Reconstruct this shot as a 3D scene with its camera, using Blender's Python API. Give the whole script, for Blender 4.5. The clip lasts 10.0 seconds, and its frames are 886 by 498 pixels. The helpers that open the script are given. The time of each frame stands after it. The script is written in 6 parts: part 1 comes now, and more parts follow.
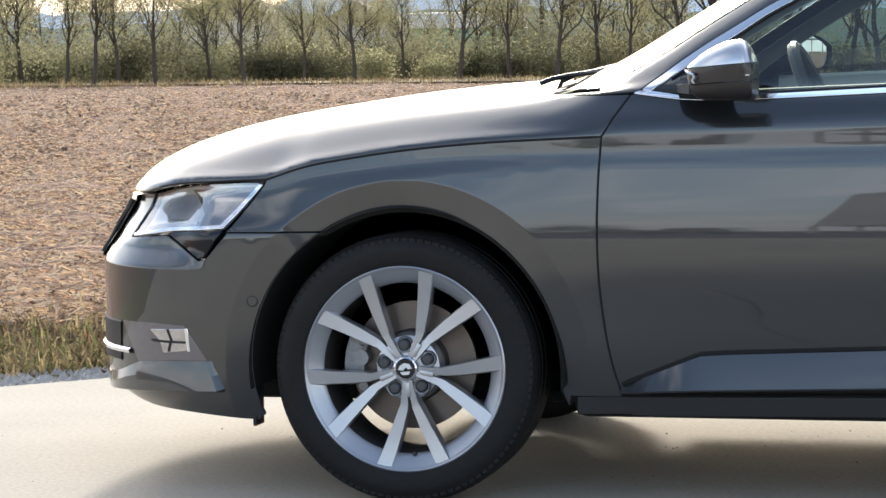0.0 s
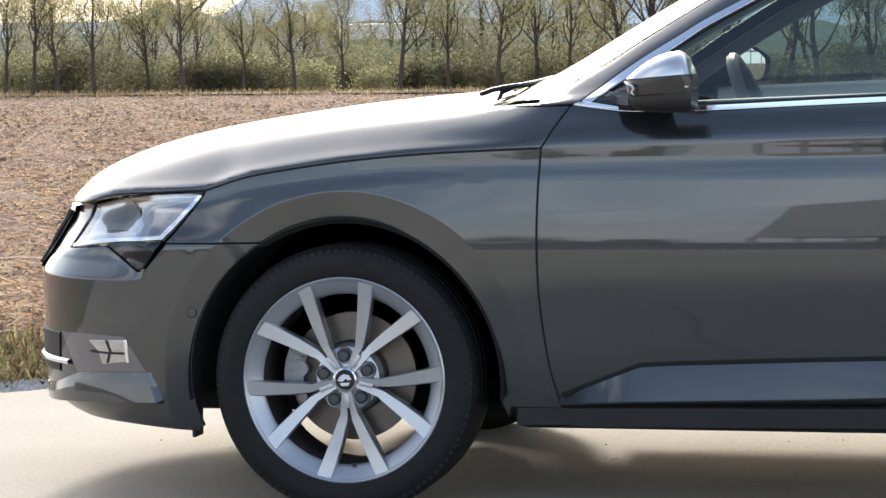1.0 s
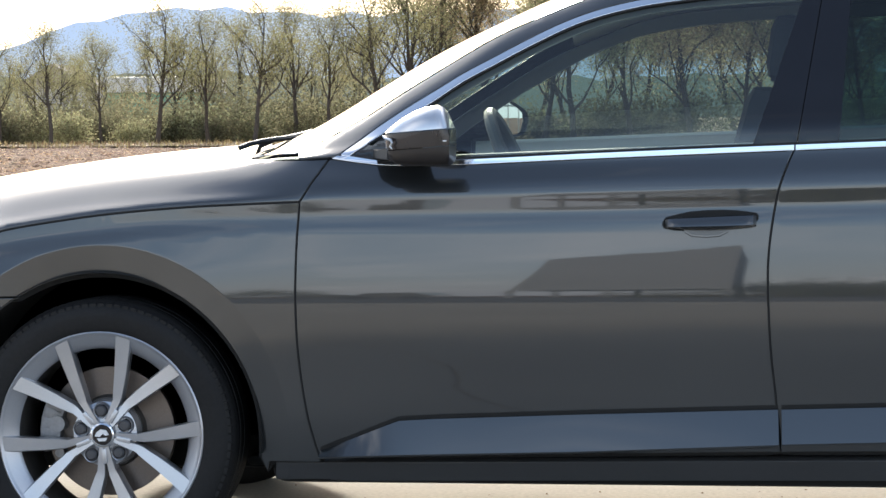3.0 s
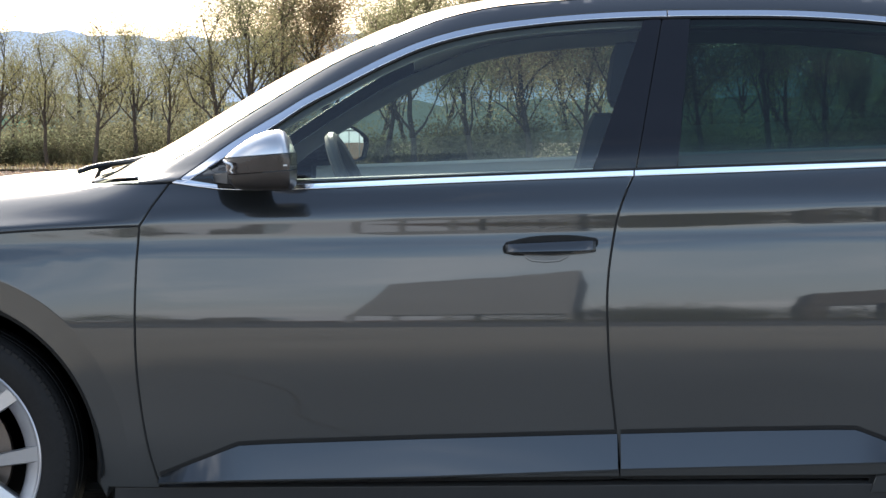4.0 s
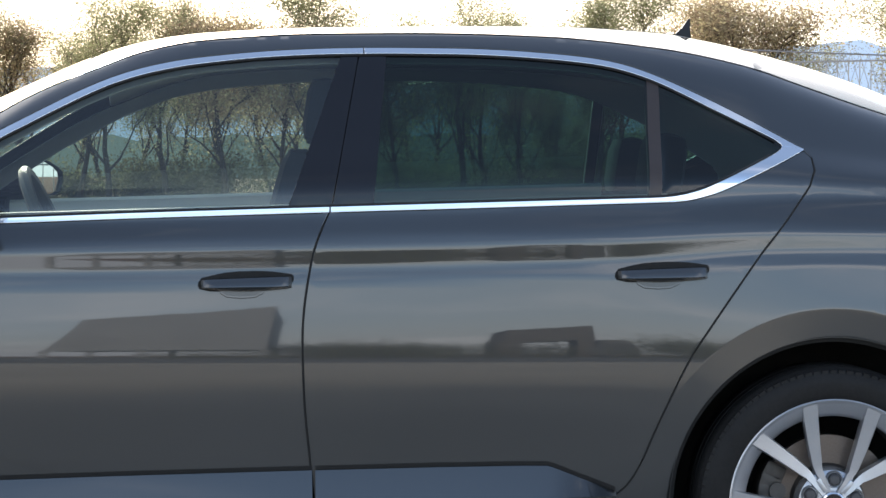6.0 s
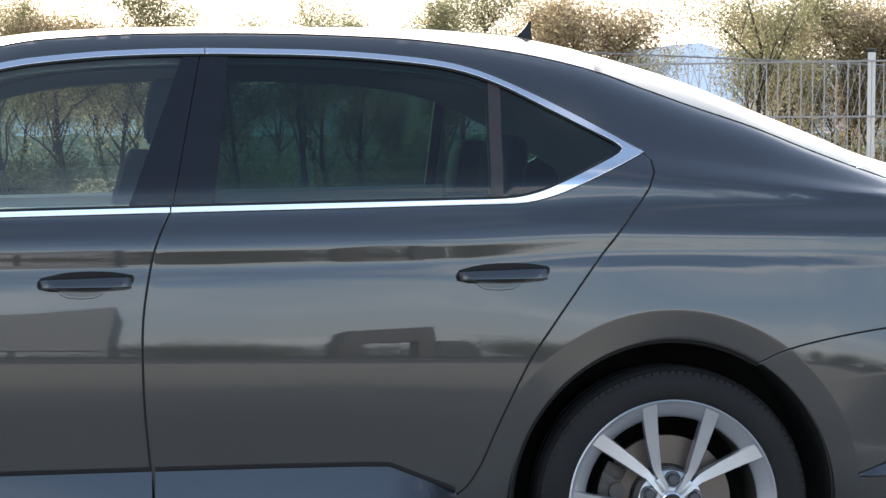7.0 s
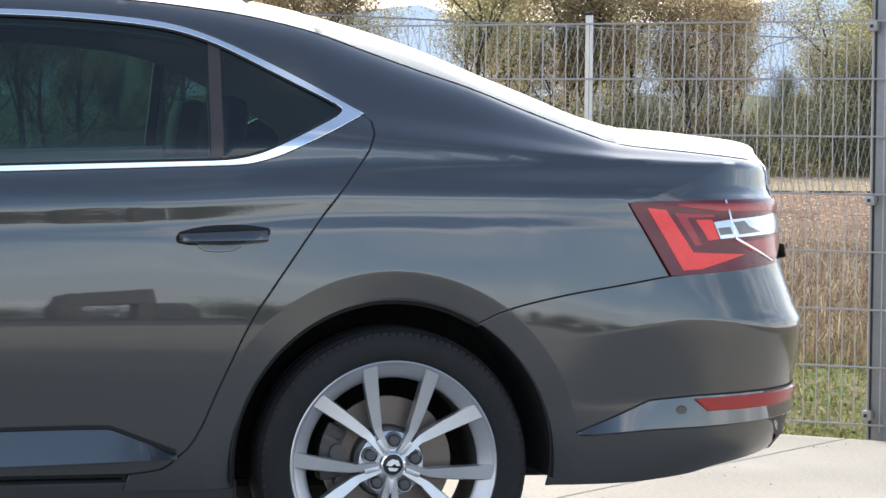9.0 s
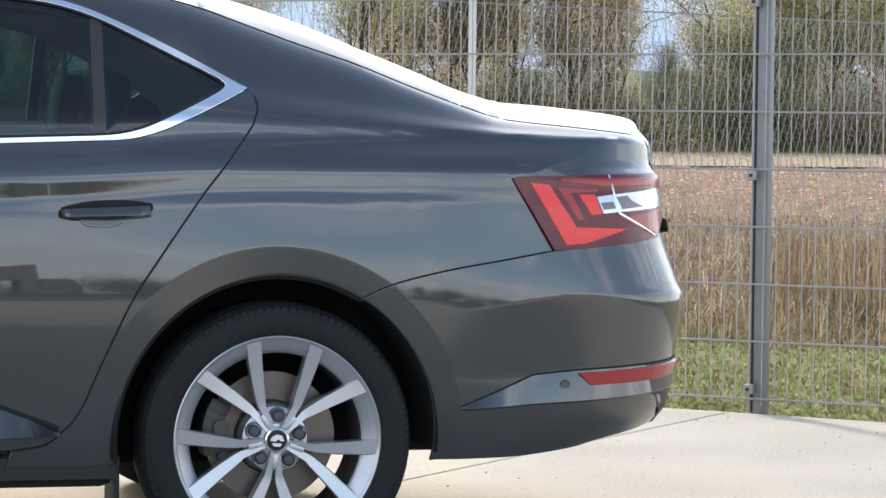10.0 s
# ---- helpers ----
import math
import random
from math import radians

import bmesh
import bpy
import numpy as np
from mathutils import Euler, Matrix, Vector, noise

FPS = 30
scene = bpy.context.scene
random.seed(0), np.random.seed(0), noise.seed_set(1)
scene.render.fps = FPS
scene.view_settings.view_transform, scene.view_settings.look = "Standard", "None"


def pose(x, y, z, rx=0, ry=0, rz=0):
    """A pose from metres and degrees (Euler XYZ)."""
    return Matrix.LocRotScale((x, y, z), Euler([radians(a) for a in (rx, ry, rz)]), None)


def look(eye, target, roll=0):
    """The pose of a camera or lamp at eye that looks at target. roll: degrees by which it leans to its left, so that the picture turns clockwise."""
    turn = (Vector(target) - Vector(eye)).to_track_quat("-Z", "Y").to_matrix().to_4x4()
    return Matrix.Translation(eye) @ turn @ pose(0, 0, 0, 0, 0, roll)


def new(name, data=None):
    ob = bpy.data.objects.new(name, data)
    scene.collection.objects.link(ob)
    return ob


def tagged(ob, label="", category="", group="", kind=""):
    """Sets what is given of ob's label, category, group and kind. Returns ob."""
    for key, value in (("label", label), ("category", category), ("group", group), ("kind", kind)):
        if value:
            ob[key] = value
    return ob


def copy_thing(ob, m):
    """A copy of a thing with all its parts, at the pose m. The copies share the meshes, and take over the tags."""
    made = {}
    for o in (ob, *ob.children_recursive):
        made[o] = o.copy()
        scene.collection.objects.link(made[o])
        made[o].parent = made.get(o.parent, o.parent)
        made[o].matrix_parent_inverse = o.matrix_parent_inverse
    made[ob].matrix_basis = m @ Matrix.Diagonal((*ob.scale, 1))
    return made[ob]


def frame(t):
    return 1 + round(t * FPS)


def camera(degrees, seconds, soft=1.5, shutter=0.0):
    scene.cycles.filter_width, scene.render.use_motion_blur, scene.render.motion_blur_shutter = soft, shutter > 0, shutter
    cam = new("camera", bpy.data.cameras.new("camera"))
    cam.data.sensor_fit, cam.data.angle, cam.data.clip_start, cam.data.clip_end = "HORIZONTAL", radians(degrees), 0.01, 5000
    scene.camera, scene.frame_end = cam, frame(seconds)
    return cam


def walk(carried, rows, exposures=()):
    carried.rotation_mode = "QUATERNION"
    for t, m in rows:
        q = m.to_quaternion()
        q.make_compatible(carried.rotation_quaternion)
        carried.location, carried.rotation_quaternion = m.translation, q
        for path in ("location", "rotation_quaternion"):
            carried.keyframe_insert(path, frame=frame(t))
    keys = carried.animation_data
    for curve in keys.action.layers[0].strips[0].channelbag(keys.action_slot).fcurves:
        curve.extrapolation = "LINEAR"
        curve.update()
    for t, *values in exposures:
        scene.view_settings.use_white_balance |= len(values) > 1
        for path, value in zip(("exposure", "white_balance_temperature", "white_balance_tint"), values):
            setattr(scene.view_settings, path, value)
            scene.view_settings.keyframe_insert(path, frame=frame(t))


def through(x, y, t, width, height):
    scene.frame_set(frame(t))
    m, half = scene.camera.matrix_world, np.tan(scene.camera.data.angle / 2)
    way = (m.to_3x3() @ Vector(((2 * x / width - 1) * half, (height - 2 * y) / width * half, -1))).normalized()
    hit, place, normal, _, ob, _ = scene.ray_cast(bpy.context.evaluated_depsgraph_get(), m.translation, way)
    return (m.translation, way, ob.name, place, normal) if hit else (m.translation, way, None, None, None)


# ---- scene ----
from mathutils import geometry

# ---- camera: a tripod pan beside the car, with a long lens ----
cam = camera(17.83, 10.0, soft=1.5)
EYE = (1.635, -7.492, 1.081)
# seconds, yaw, pitch, lean
TURNS = [
    (0.0, 13.115, -3.926, 0.675),
    (0.5, 12.616, -3.912, 0.571),
    (1.0, 11.887, -3.714, 0.552),
    (1.5, 11.025, -3.458, 0.514),
    (2.0, 10.024, -3.198, 0.462),
    (2.5, 8.614, -2.941, 0.343),
    (3.0, 6.981, -2.662, 0.342),
    (4.5, 2.159, -1.947, -0.086),
    (5.0, 0.607, -1.707, -0.219),
    (5.5, -0.865, -1.492, -0.270),
    (7.0, -5.646, -1.379, -0.581),
    (7.5, -7.128, -1.425, -0.559),
    (8.0, -8.467, -1.533, -0.628),
    (8.5, -9.887, -1.785, -0.631),
    (9.0, -11.319, -2.096, -0.659),
    (9.5, -12.721, -2.363, -0.694),
    (10.0, -13.685, -2.576, -0.671),
]
walk(cam, [(t, pose(*EYE, 0, 0, yaw) @ pose(0, 0, 0, pitch) @ pose(0, 0, 0, 0, lean, 0) @ pose(0, 0, 0, 90)) for t, yaw, pitch, lean in TURNS],
     exposures=[(0.0, 1.06), (3.0, 1.13), (5.5, 1.21), (8.5, 1.36), (10.0, 1.34)])

# ---- world and sun ----
SUN_DIR = Vector((-0.22, 1.0, 0.40)).normalized()   # towards the sun, behind the car
world = bpy.data.worlds.new("sky")
scene.world = world
world.use_nodes = True
wn = world.node_tree.nodes
wl = world.node_tree.links
sky = wn.new("ShaderNodeTexSky")
sky.sky_type = "NISHITA"
sky.sun_disc = False
sky.sun_elevation = math.asin(SUN_DIR.z)
sky.sun_rotation = math.atan2(SUN_DIR.x, SUN_DIR.y)
sky.dust_density = 2.2
sky.air_density = 1.0
sky.ozone_density = 1.0
# broken white cloud over the whole sky
tcw = wn.new("ShaderNodeTexCoord")
sep = wn.new("ShaderNodeSeparateXYZ")
wl.new(tcw.outputs["Generated"], sep.inputs[0])
hgt = wn.new("ShaderNodeMath")
hgt.operation = "ADD"
wl.new(sep.outputs["Z"], hgt.inputs[0])
hgt.inputs[1].default_value = 0.22
div = wn.new("ShaderNodeVectorMath")
div.operation = "DIVIDE"
wl.new(tcw.outputs["Generated"], div.inputs[0])
wl.new(hgt.outputs[0], div.inputs[1])
cn = wn.new("ShaderNodeTexNoise")
cn.inputs["Scale"].default_value = 1.3
cn.inputs["Detail"].default_value = 4.0
cn.inputs["Roughness"].default_value = 0.55
drift = wn.new("ShaderNodeVectorMath")
wl.new(div.outputs[0], drift.inputs[0])
drift.inputs[1].default_value = (18.5, 1.7, 18.7)
wl.new(drift.outputs[0], cn.inputs["Vector"])
cr = wn.new("ShaderNodeMapRange")
cr.interpolation_type = "SMOOTHSTEP"
cr.inputs["From Min"].default_value, cr.inputs["From Max"].default_value = 0.45, 0.74
cr.inputs["To Max"].default_value = 0.75
wl.new(cn.outputs["Fac"], cr.inputs["Value"])
cm = wn.new("ShaderNodeMix")
cm.data_type = "RGBA"
# milky haze low over the horizon, all round
hz = wn.new("ShaderNodeMapRange")
hz.interpolation_type = "SMOOTHSTEP"
hz.inputs["From Min"].default_value, hz.inputs["From Max"].default_value = -0.02, 0.30
hz.inputs["To Min"].default_value, hz.inputs["To Max"].default_value = 0.85, 0.03
wl.new(sep.outputs["Z"], hz.inputs["Value"])
hc = wn.new("ShaderNodeMix")
hc.data_type = "RGBA"
wl.new(hz.outputs[0], hc.inputs["Factor"])
wl.new(sky.outputs["Color"], hc.inputs[6])
hc.inputs[7].default_value = (5.15, 5.3, 5.75, 1)
wl.new(cr.outputs[0], cm.inputs["Factor"])
wl.new(hc.outputs[2], cm.inputs[6])
cm.inputs[7].default_value = (8.0, 7.95, 8.05, 1)
wn["Background"].inputs["Strength"].default_value = 0.15
wl.new(cm.outputs[2], wn["Background"].inputs["Color"])
sun = new("sun", bpy.data.lights.new("sun", "SUN"))
sun.data.energy = 2.4
sun.data.angle = radians(8.0)
sun.data.color = (1.0, 0.94, 0.84)
sun.matrix_world = look((0, 0, 20), Vector((0, 0, 20)) - SUN_DIR)


# ---- materials ----
def mat(name, color, rough=0.5, metal=0.0, coat=0.0, bump=0.0, scale=40.0, vary=0.12, big=3.0, spec=0.5, detail=4.0, coat_ior=1.5):
    """A surface with grain at two scales: colour varies by `vary`, fine relief by `bump` metres."""
    m = bpy.data.materials.new(name)
    m.use_nodes = True
    nt = m.node_tree
    b = nt.nodes["Principled BSDF"]
    b.inputs["Roughness"].default_value = rough
    b.inputs["Metallic"].default_value = metal
    b.inputs["Coat Weight"].default_value = coat
    b.inputs["Coat Roughness"].default_value = 0.02
    b.inputs["Coat IOR"].default_value = coat_ior
    b.inputs["Specular IOR Level"].default_value = spec
    tc = nt.nodes.new("ShaderNodeTexCoord")
    n1 = nt.nodes.new("ShaderNodeTexNoise")
    n1.inputs["Scale"].default_value = scale
    n1.inputs["Detail"].default_value = detail
    n2 = nt.nodes.new("ShaderNodeTexNoise")
    n2.inputs["Scale"].default_value = big
    n2.inputs["Detail"].default_value = 3.0
    for n in (n1, n2):
        nt.links.new(tc.outputs["Object"], n.inputs["Vector"])
    mx = nt.nodes.new("ShaderNodeMath")
    mx.operation = "ADD"
    nt.links.new(n1.outputs["Fac"], mx.inputs[0])
    nt.links.new(n2.outputs["Fac"], mx.inputs[1])
    mr = nt.nodes.new("ShaderNodeMapRange")
    mr.inputs["From Min"].default_value = 0.6
    mr.inputs["From Max"].default_value = 1.4
    mr.inputs["To Min"].default_value = 1.0 - vary
    mr.inputs["To Max"].default_value = 1.0 + vary
    nt.links.new(mx.outputs[0], mr.inputs["Value"])
    vm = nt.nodes.new("ShaderNodeVectorMath")
    vm.operation = "SCALE"
    vm.inputs[0].default_value = color[:3]
    nt.links.new(mr.outputs[0], vm.inputs["Scale"])
    nt.links.new(vm.outputs[0], b.inputs["Base Color"])
    if bump:
        bp = nt.nodes.new("ShaderNodeBump")
        bp.inputs["Strength"].default_value = 1.0
        bp.inputs["Distance"].default_value = bump
        nt.links.new(n1.outputs["Fac"], bp.inputs["Height"])
        nt.links.new(bp.outputs[0], b.inputs["Normal"])
    return m


def thin_glass(name, tint, ior=1.85):
    """A thin pane: tinted see-through with a Fresnel gloss."""
    m = bpy.data.materials.new(name)
    m.use_nodes = True
    nt = m.node_tree
    nt.nodes.remove(nt.nodes["Principled BSDF"])
    tr = nt.nodes.new("ShaderNodeBsdfTransparent")
    tr.inputs["Color"].default_value = (*tint, 1)
    gl = nt.nodes.new("ShaderNodeBsdfGlossy")
    gl.inputs["Roughness"].default_value = 0.02
    lw = nt.nodes.new("ShaderNodeLayerWeight")
    lw.inputs["Blend"].default_value = 0.5
    pw = nt.nodes.new("ShaderNodeMath")
    pw.operation = "POWER"
    nt.links.new(lw.outputs["Facing"], pw.inputs[0])
    pw.inputs[1].default_value = 5.0
    fr = nt.nodes.new("ShaderNodeMapRange")
    fr.inputs["To Min"].default_value = ((ior - 1) / (ior + 1)) ** 2
    fr.inputs["To Max"].default_value = 1.0
    nt.links.new(pw.outputs[0], fr.inputs["Value"])
    mix = nt.nodes.new("ShaderNodeMixShader")
    nt.links.new(fr.outputs[0], mix.inputs[0])
    nt.links.new(tr.outputs[0], mix.inputs[1])
    nt.links.new(gl.outputs[0], mix.inputs[2])
    nt.links.new(mix.outputs[0], nt.nodes["Material Output"].inputs["Surface"])
    return m


PAINT = mat("grey_metallic_paint", (0.021, 0.0238, 0.0265), rough=0.38, metal=0.42, coat=1.0, scale=900, vary=0.06, big=2.0, coat_ior=1.79)
BLACK = mat("black_plastic", (0.012, 0.012, 0.013), rough=0.55, bump=0.0003, scale=300)
UNDER = mat("underbody_black", (0.01, 0.01, 0.01), rough=0.9, bump=0.002, scale=60)
GLOSSBLACK = mat("gloss_black_trim", (0.010, 0.010, 0.013), rough=0.08, coat=0.0, vary=0.05)
CHROME = mat("bright_chrome", (0.90, 0.91, 0.94), rough=0.08, metal=1.0, vary=0.03, scale=200)
ALLOY = mat("silver_alloy", (0.50, 0.51, 0.54), rough=0.34, metal=0.8, coat=0.4, vary=0.05, scale=300)
RUBBER = mat("tyre_rubber", (0.013, 0.013, 0.0135), spec=0.22, rough=0.62, bump=0.0006, scale=120, vary=0.3, big=9)
STEEL = mat("brake_steel", (0.17, 0.145, 0.13), rough=0.38, metal=0.8, scale=200, vary=0.15)
CASTIRON = mat("cast_grey_metal", (0.30, 0.30, 0.31), rough=0.5, metal=0.5, bump=0.001, scale=80, vary=0.25)
GLASS = thin_glass("clear_window_glass", (0.67, 0.77, 0.73), 1.95)
TINT = thin_glass("dark_tinted_glass", (0.19, 0.315, 0.295), 1.65)
SCREEN = thin_glass("windscreen_glass", (0.62, 0.68, 0.66))
LENS = thin_glass("clear_lamp_lens", (0.90, 0.92, 0.95), 4.0)
REDLENS = mat("red_lamp_plastic", (0.33, 0.012, 0.014), rough=0.2, coat=0.3, vary=0.1, scale=60)
BRIGHTRED = mat("bright_red_reflector", (0.85, 0.035, 0.025), rough=0.25, coat=0.25, vary=0.12, scale=120)
DARKRED = mat("dark_red_lens", (0.12, 0.006, 0.010), rough=0.2, coat=0.1, vary=0.1)
CLEARWHITE = mat("clear_reflector", (0.75, 0.76, 0.78), rough=0.15, metal=0.5, coat=1.0, vary=0.15, scale=80)
CABIN = mat("dark_cabin_plastic", (0.03, 0.032, 0.034), rough=0.7, bump=0.0004, scale=200)
FABRIC = mat("dark_seat_fabric", (0.016, 0.017, 0.019), rough=0.9, bump=0.001, scale=400)
LINING = mat("grey_pillar_lining", (0.30, 0.30, 0.285), rough=0.85, scale=300)
BEIGE = mat("pale_cabin_lining", (0.60, 0.58, 0.53), rough=0.85, scale=300)


# ---- mesh helpers ----
def mesh_object(name, verts, faces, material, parent=None, label="", smooth=True, normals=None):
    me = bpy.data.meshes.new(name)
    me.from_pydata([tuple(v) for v in verts], [], [tuple(f) for f in faces])
    me.materials.append(material)
    if smooth:
        me.polygons.foreach_set("use_smooth", [True] * len(me.polygons))
    if normals is not None:
        me.normals_split_custom_set_from_vertices([tuple(n) for n in normals])
    me.update()
    ob = new(name, me)
    if parent:
        ob.parent = parent
    if label:
        ob["label"] = label
    return ob


def part(name, bm, material, parent=None, label="", smooth=True, angle=40):
    """Links a bmesh as one mesh object under a thing or a part."""
    bmesh.ops.recalc_face_normals(bm, faces=bm.faces)
    me = bpy.data.meshes.new(name)
    bm.to_mesh(me)
    bm.free()
    me.materials.append(material)
    if smooth:
        me.polygons.foreach_set("use_smooth", [True] * len(me.polygons))
        me.set_sharp_from_angle(angle=radians(angle))
    ob = new(name, me)
    if parent:
        ob.parent = parent
    if label:
        ob["label"] = label
    return ob


def box_bm(bm, lo, hi, bevel=0.0, m=None):
    res = bmesh.ops.create_cube(bm, size=1.0)
    lo, hi = Vector(lo), Vector(hi)
    for v in res["verts"]:
        v.co = Vector(((lo[i] + hi[i]) / 2 + v.co[i] * (hi[i] - lo[i]) for i in range(3)))
    if bevel:
        edges = list({e for v in res["verts"] for e in v.link_edges})
        out = bmesh.ops.bevel(bm, geom=edges, offset=bevel, segments=2, affect="EDGES", profile=0.6)
        verts = list({v for f in out["faces"] for v in f.verts} | {v for v in res["verts"] if v.is_valid})
    else:
        verts = res["verts"]
    if m:
        bmesh.ops.transform(bm, matrix=m, verts=verts)
    return verts


def ring_bm(bm, rings, closed=True, cap=False):
    """Skin a list of rings of points."""
    rows = [[bm.verts.new(p) for p in r] for r in rings]
    n = len(rings[0])
    for a, b in zip(rows, rows[1:]):
        for i in range(n if closed else n - 1):
            j = (i + 1) % n
            bm.faces.new((a[i], a[j], b[j], b[i]))
    if cap:
        bm.faces.new(rows[0])
        bm.faces.new(rows[-1][::-1])
    return rows


def lathe_bm(bm, profile, seg=64, closed=False, centre=(0, 0, 0)):
    """Turn a profile of (radius, depth) about the y axis through centre."""
    rings = []
    for r, d in profile:
        rings.append([(centre[0] + r * math.cos(2 * math.pi * i / seg), centre[1] + d, centre[2] + r * math.sin(2 * math.pi * i / seg)) for i in range(seg)])
    if closed:
        rings.append(rings[0])
    return ring_bm(bm, rings)


def tube_bm(bm, pts, radius, seg=8, flat=1.0):
    """A round bar along a line of points."""
    rings = []
    pts = [Vector(p) for p in pts]
    for i, p in enumerate(pts):
        d = (pts[min(i + 1, len(pts) - 1)] - pts[max(i - 1, 0)]).normalized()
        side = d.cross(Vector((0, 0, 1)) if abs(d.z) < 0.9 else Vector((1, 0, 0))).normalized()
        up = side.cross(d)
        rr = radius[i] if isinstance(radius, (list, tuple)) else radius
        rings.append([p + rr * (side * math.cos(2 * math.pi * k / seg) + up * flat * math.sin(2 * math.pi * k / seg)) for k in range(seg)])
    ring_bm(bm, rings, cap=True)


def curve_of(*pts):
    """A smooth monotone curve z(x) through a few points (x, z)."""
    xs = np.array([p[0] for p in pts], float)
    ys = np.array([p[1] for p in pts], float)
    h = np.diff(xs)
    d = np.diff(ys) / h
    m = np.zeros(len(xs))
    m[1:-1] = np.where(d[:-1] * d[1:] > 0, 2 * d[:-1] * d[1:] / np.where(np.abs(d[:-1] + d[1:]) < 1e-12, 1, d[:-1] + d[1:]), 0)
    m[0], m[-1] = d[0], d[-1]

    def at(x):
        x = np.asarray(x, float)
        i = np.clip(np.searchsorted(xs, x) - 1, 0, len(h) - 1)
        t = np.clip((x - xs[i]) / h[i], 0, 1)
        return ((2 * t**3 - 3 * t**2 + 1) * ys[i] + (t**3 - 2 * t**2 + t) * h[i] * m[i]
                + (-2 * t**3 + 3 * t**2) * ys[i + 1] + (t**3 - t**2) * h[i] * m[i + 1])
    return at


def spline(*pts, step=0.02):
    """A smooth line through points, resampled."""
    P = [np.array(p, float) for p in pts]
    P = [2 * P[0] - P[1]] + P + [2 * P[-1] - P[-2]]
    out = []
    for a, b, c, d in zip(P, P[1:], P[2:], P[3:]):
        n = max(1, int(np.linalg.norm(c - b) / step))
        for k in range(n):
            t = k / n
            out.append(0.5 * (2 * b + (c - a) * t + (2 * a - 5 * b + 4 * c - d) * t * t + (3 * b - a - 3 * c + d) * t**3))
    out.append(P[-2])
    return out


def line(*pts, step=0.03):
    out = []
    for a, b in zip(pts, pts[1:]):
        a, b = np.array(a, float), np.array(b, float)
        n = max(1, int(np.linalg.norm(b - a) / step))
        out += [a + (b - a) * k / n for k in range(n)]
    out.append(np.array(pts[-1], float))
    return out


def outline(*runs):
    """Join runs of points into one loop, dropping doubles."""
    loop = []
    for run in runs:
        for p in run:
            if not loop or np.linalg.norm(p - loop[-1]) > 2e-3:
                loop.append(p)
    if np.linalg.norm(loop[0] - loop[-1]) < 2e-3:
        loop.pop()
    return np.array(loop)


# ---- the shape of the car's body: half width Y at any place (x along the car, z up) ----
HUB_F, HUB_R, HUB_Z = 0.0, 2.841, 0.325
z_top = curve_of((-1.0, 0.66), (-0.93, 0.735), (-0.86, 0.795), (-0.72, 0.866), (-0.56, 0.913), (-0.40, 0.943), (-0.24, 0.967), (-0.08, 0.988), (0.17, 1.012), (0.30, 1.02),
                 (0.40, 1.055), (0.50, 1.113), (0.611, 1.181), (0.755, 1.264), (0.90, 1.332), (1.043, 1.394), (1.187, 1.436), (1.33, 1.456), (1.62, 1.472), (1.95, 1.477),
                 (2.2, 1.480), (2.49, 1.468), (2.635, 1.446), (2.85, 1.394), (3.0, 1.348), (3.145, 1.291), (3.295, 1.232), (3.446, 1.170), (3.552, 1.141), (3.69, 1.130),
                 (3.78, 1.121), (3.875, 1.111), (3.93, 1.102), (3.97, 1.085), (4.05, 1.04))
z_crease = curve_of((-1.0, 0.66), (-0.67, 0.753), (-0.59, 0.768), (-0.45, 0.778), (-0.36, 0.784), (-0.247, 0.815), (-0.105, 0.839), (0.036, 0.857), (0.2, 0.871), (0.48, 0.884),
                    (1.0, 0.895), (1.6, 0.908), (2.3, 0.928), (2.7, 0.950), (3.4, 0.952), (4.05, 0.945))
z_belt = curve_of((-1.0, 0.70), (-0.67, 0.822), (-0.52, 0.860), (-0.37, 0.893), (-0.22, 0.923), (0.07, 0.957), (0.30, 0.971), (0.5, 0.984), (0.85, 0.972), (1.65, 1.001),
                  (2.4, 1.029), (2.75, 1.045), (3.2, 1.045), (3.45, 1.045), (3.8, 1.036), (4.05, 1.015))
z_rail = curve_of((0.30, 0.985), (0.45, 1.0), (0.58, 1.06), (0.71, 1.143), (0.81, 1.205), (0.935, 1.278), (1.07, 1.337), (1.209, 1.388), (1.346, 1.414), (1.62, 1.432), (1.9, 1.436),
                  (2.17, 1.430), (2.45, 1.404), (2.656, 1.364), (2.82, 1.309), (2.935, 1.269), (3.08, 1.222), (3.22, 1.167), (3.366, 1.113), (3.44, 1.090), (3.61, 1.073), (3.8, 1.055), (4.05, 1.03))
w_low = curve_of((-1.0, 0.78), (-0.4, 0.84), (0.5, 0.845), (2.3, 0.845), (3.3, 0.82), (4.05, 0.76))
w_foot = curve_of((-1.0, 0.86), (-0.4, 0.885), (0.5, 0.893), (2.3, 0.893), (3.3, 0.875), (4.05, 0.83))
w_door = curve_of((-1.0, 0.88), (-0.4, 0.900), (0.5, 0.912), (2.3, 0.912), (3.3, 0.895), (4.05, 0.85))
w_wide = curve_of((-1.0, 0.88), (-0.4, 0.905), (0.0, 0.915), (0.6, 0.930), (2.2, 0.930), (2.84, 0.918), (3.3, 0.900), (4.05, 0.84))
w_below = curve_of((-1.0, 0.80), (-0.6, 0.86), (-0.3, 0.880), (0.0, 0.893), (0.55, 0.915), (2.2, 0.916), (2.84, 0.893), (3.4, 0.868), (4.05, 0.79))
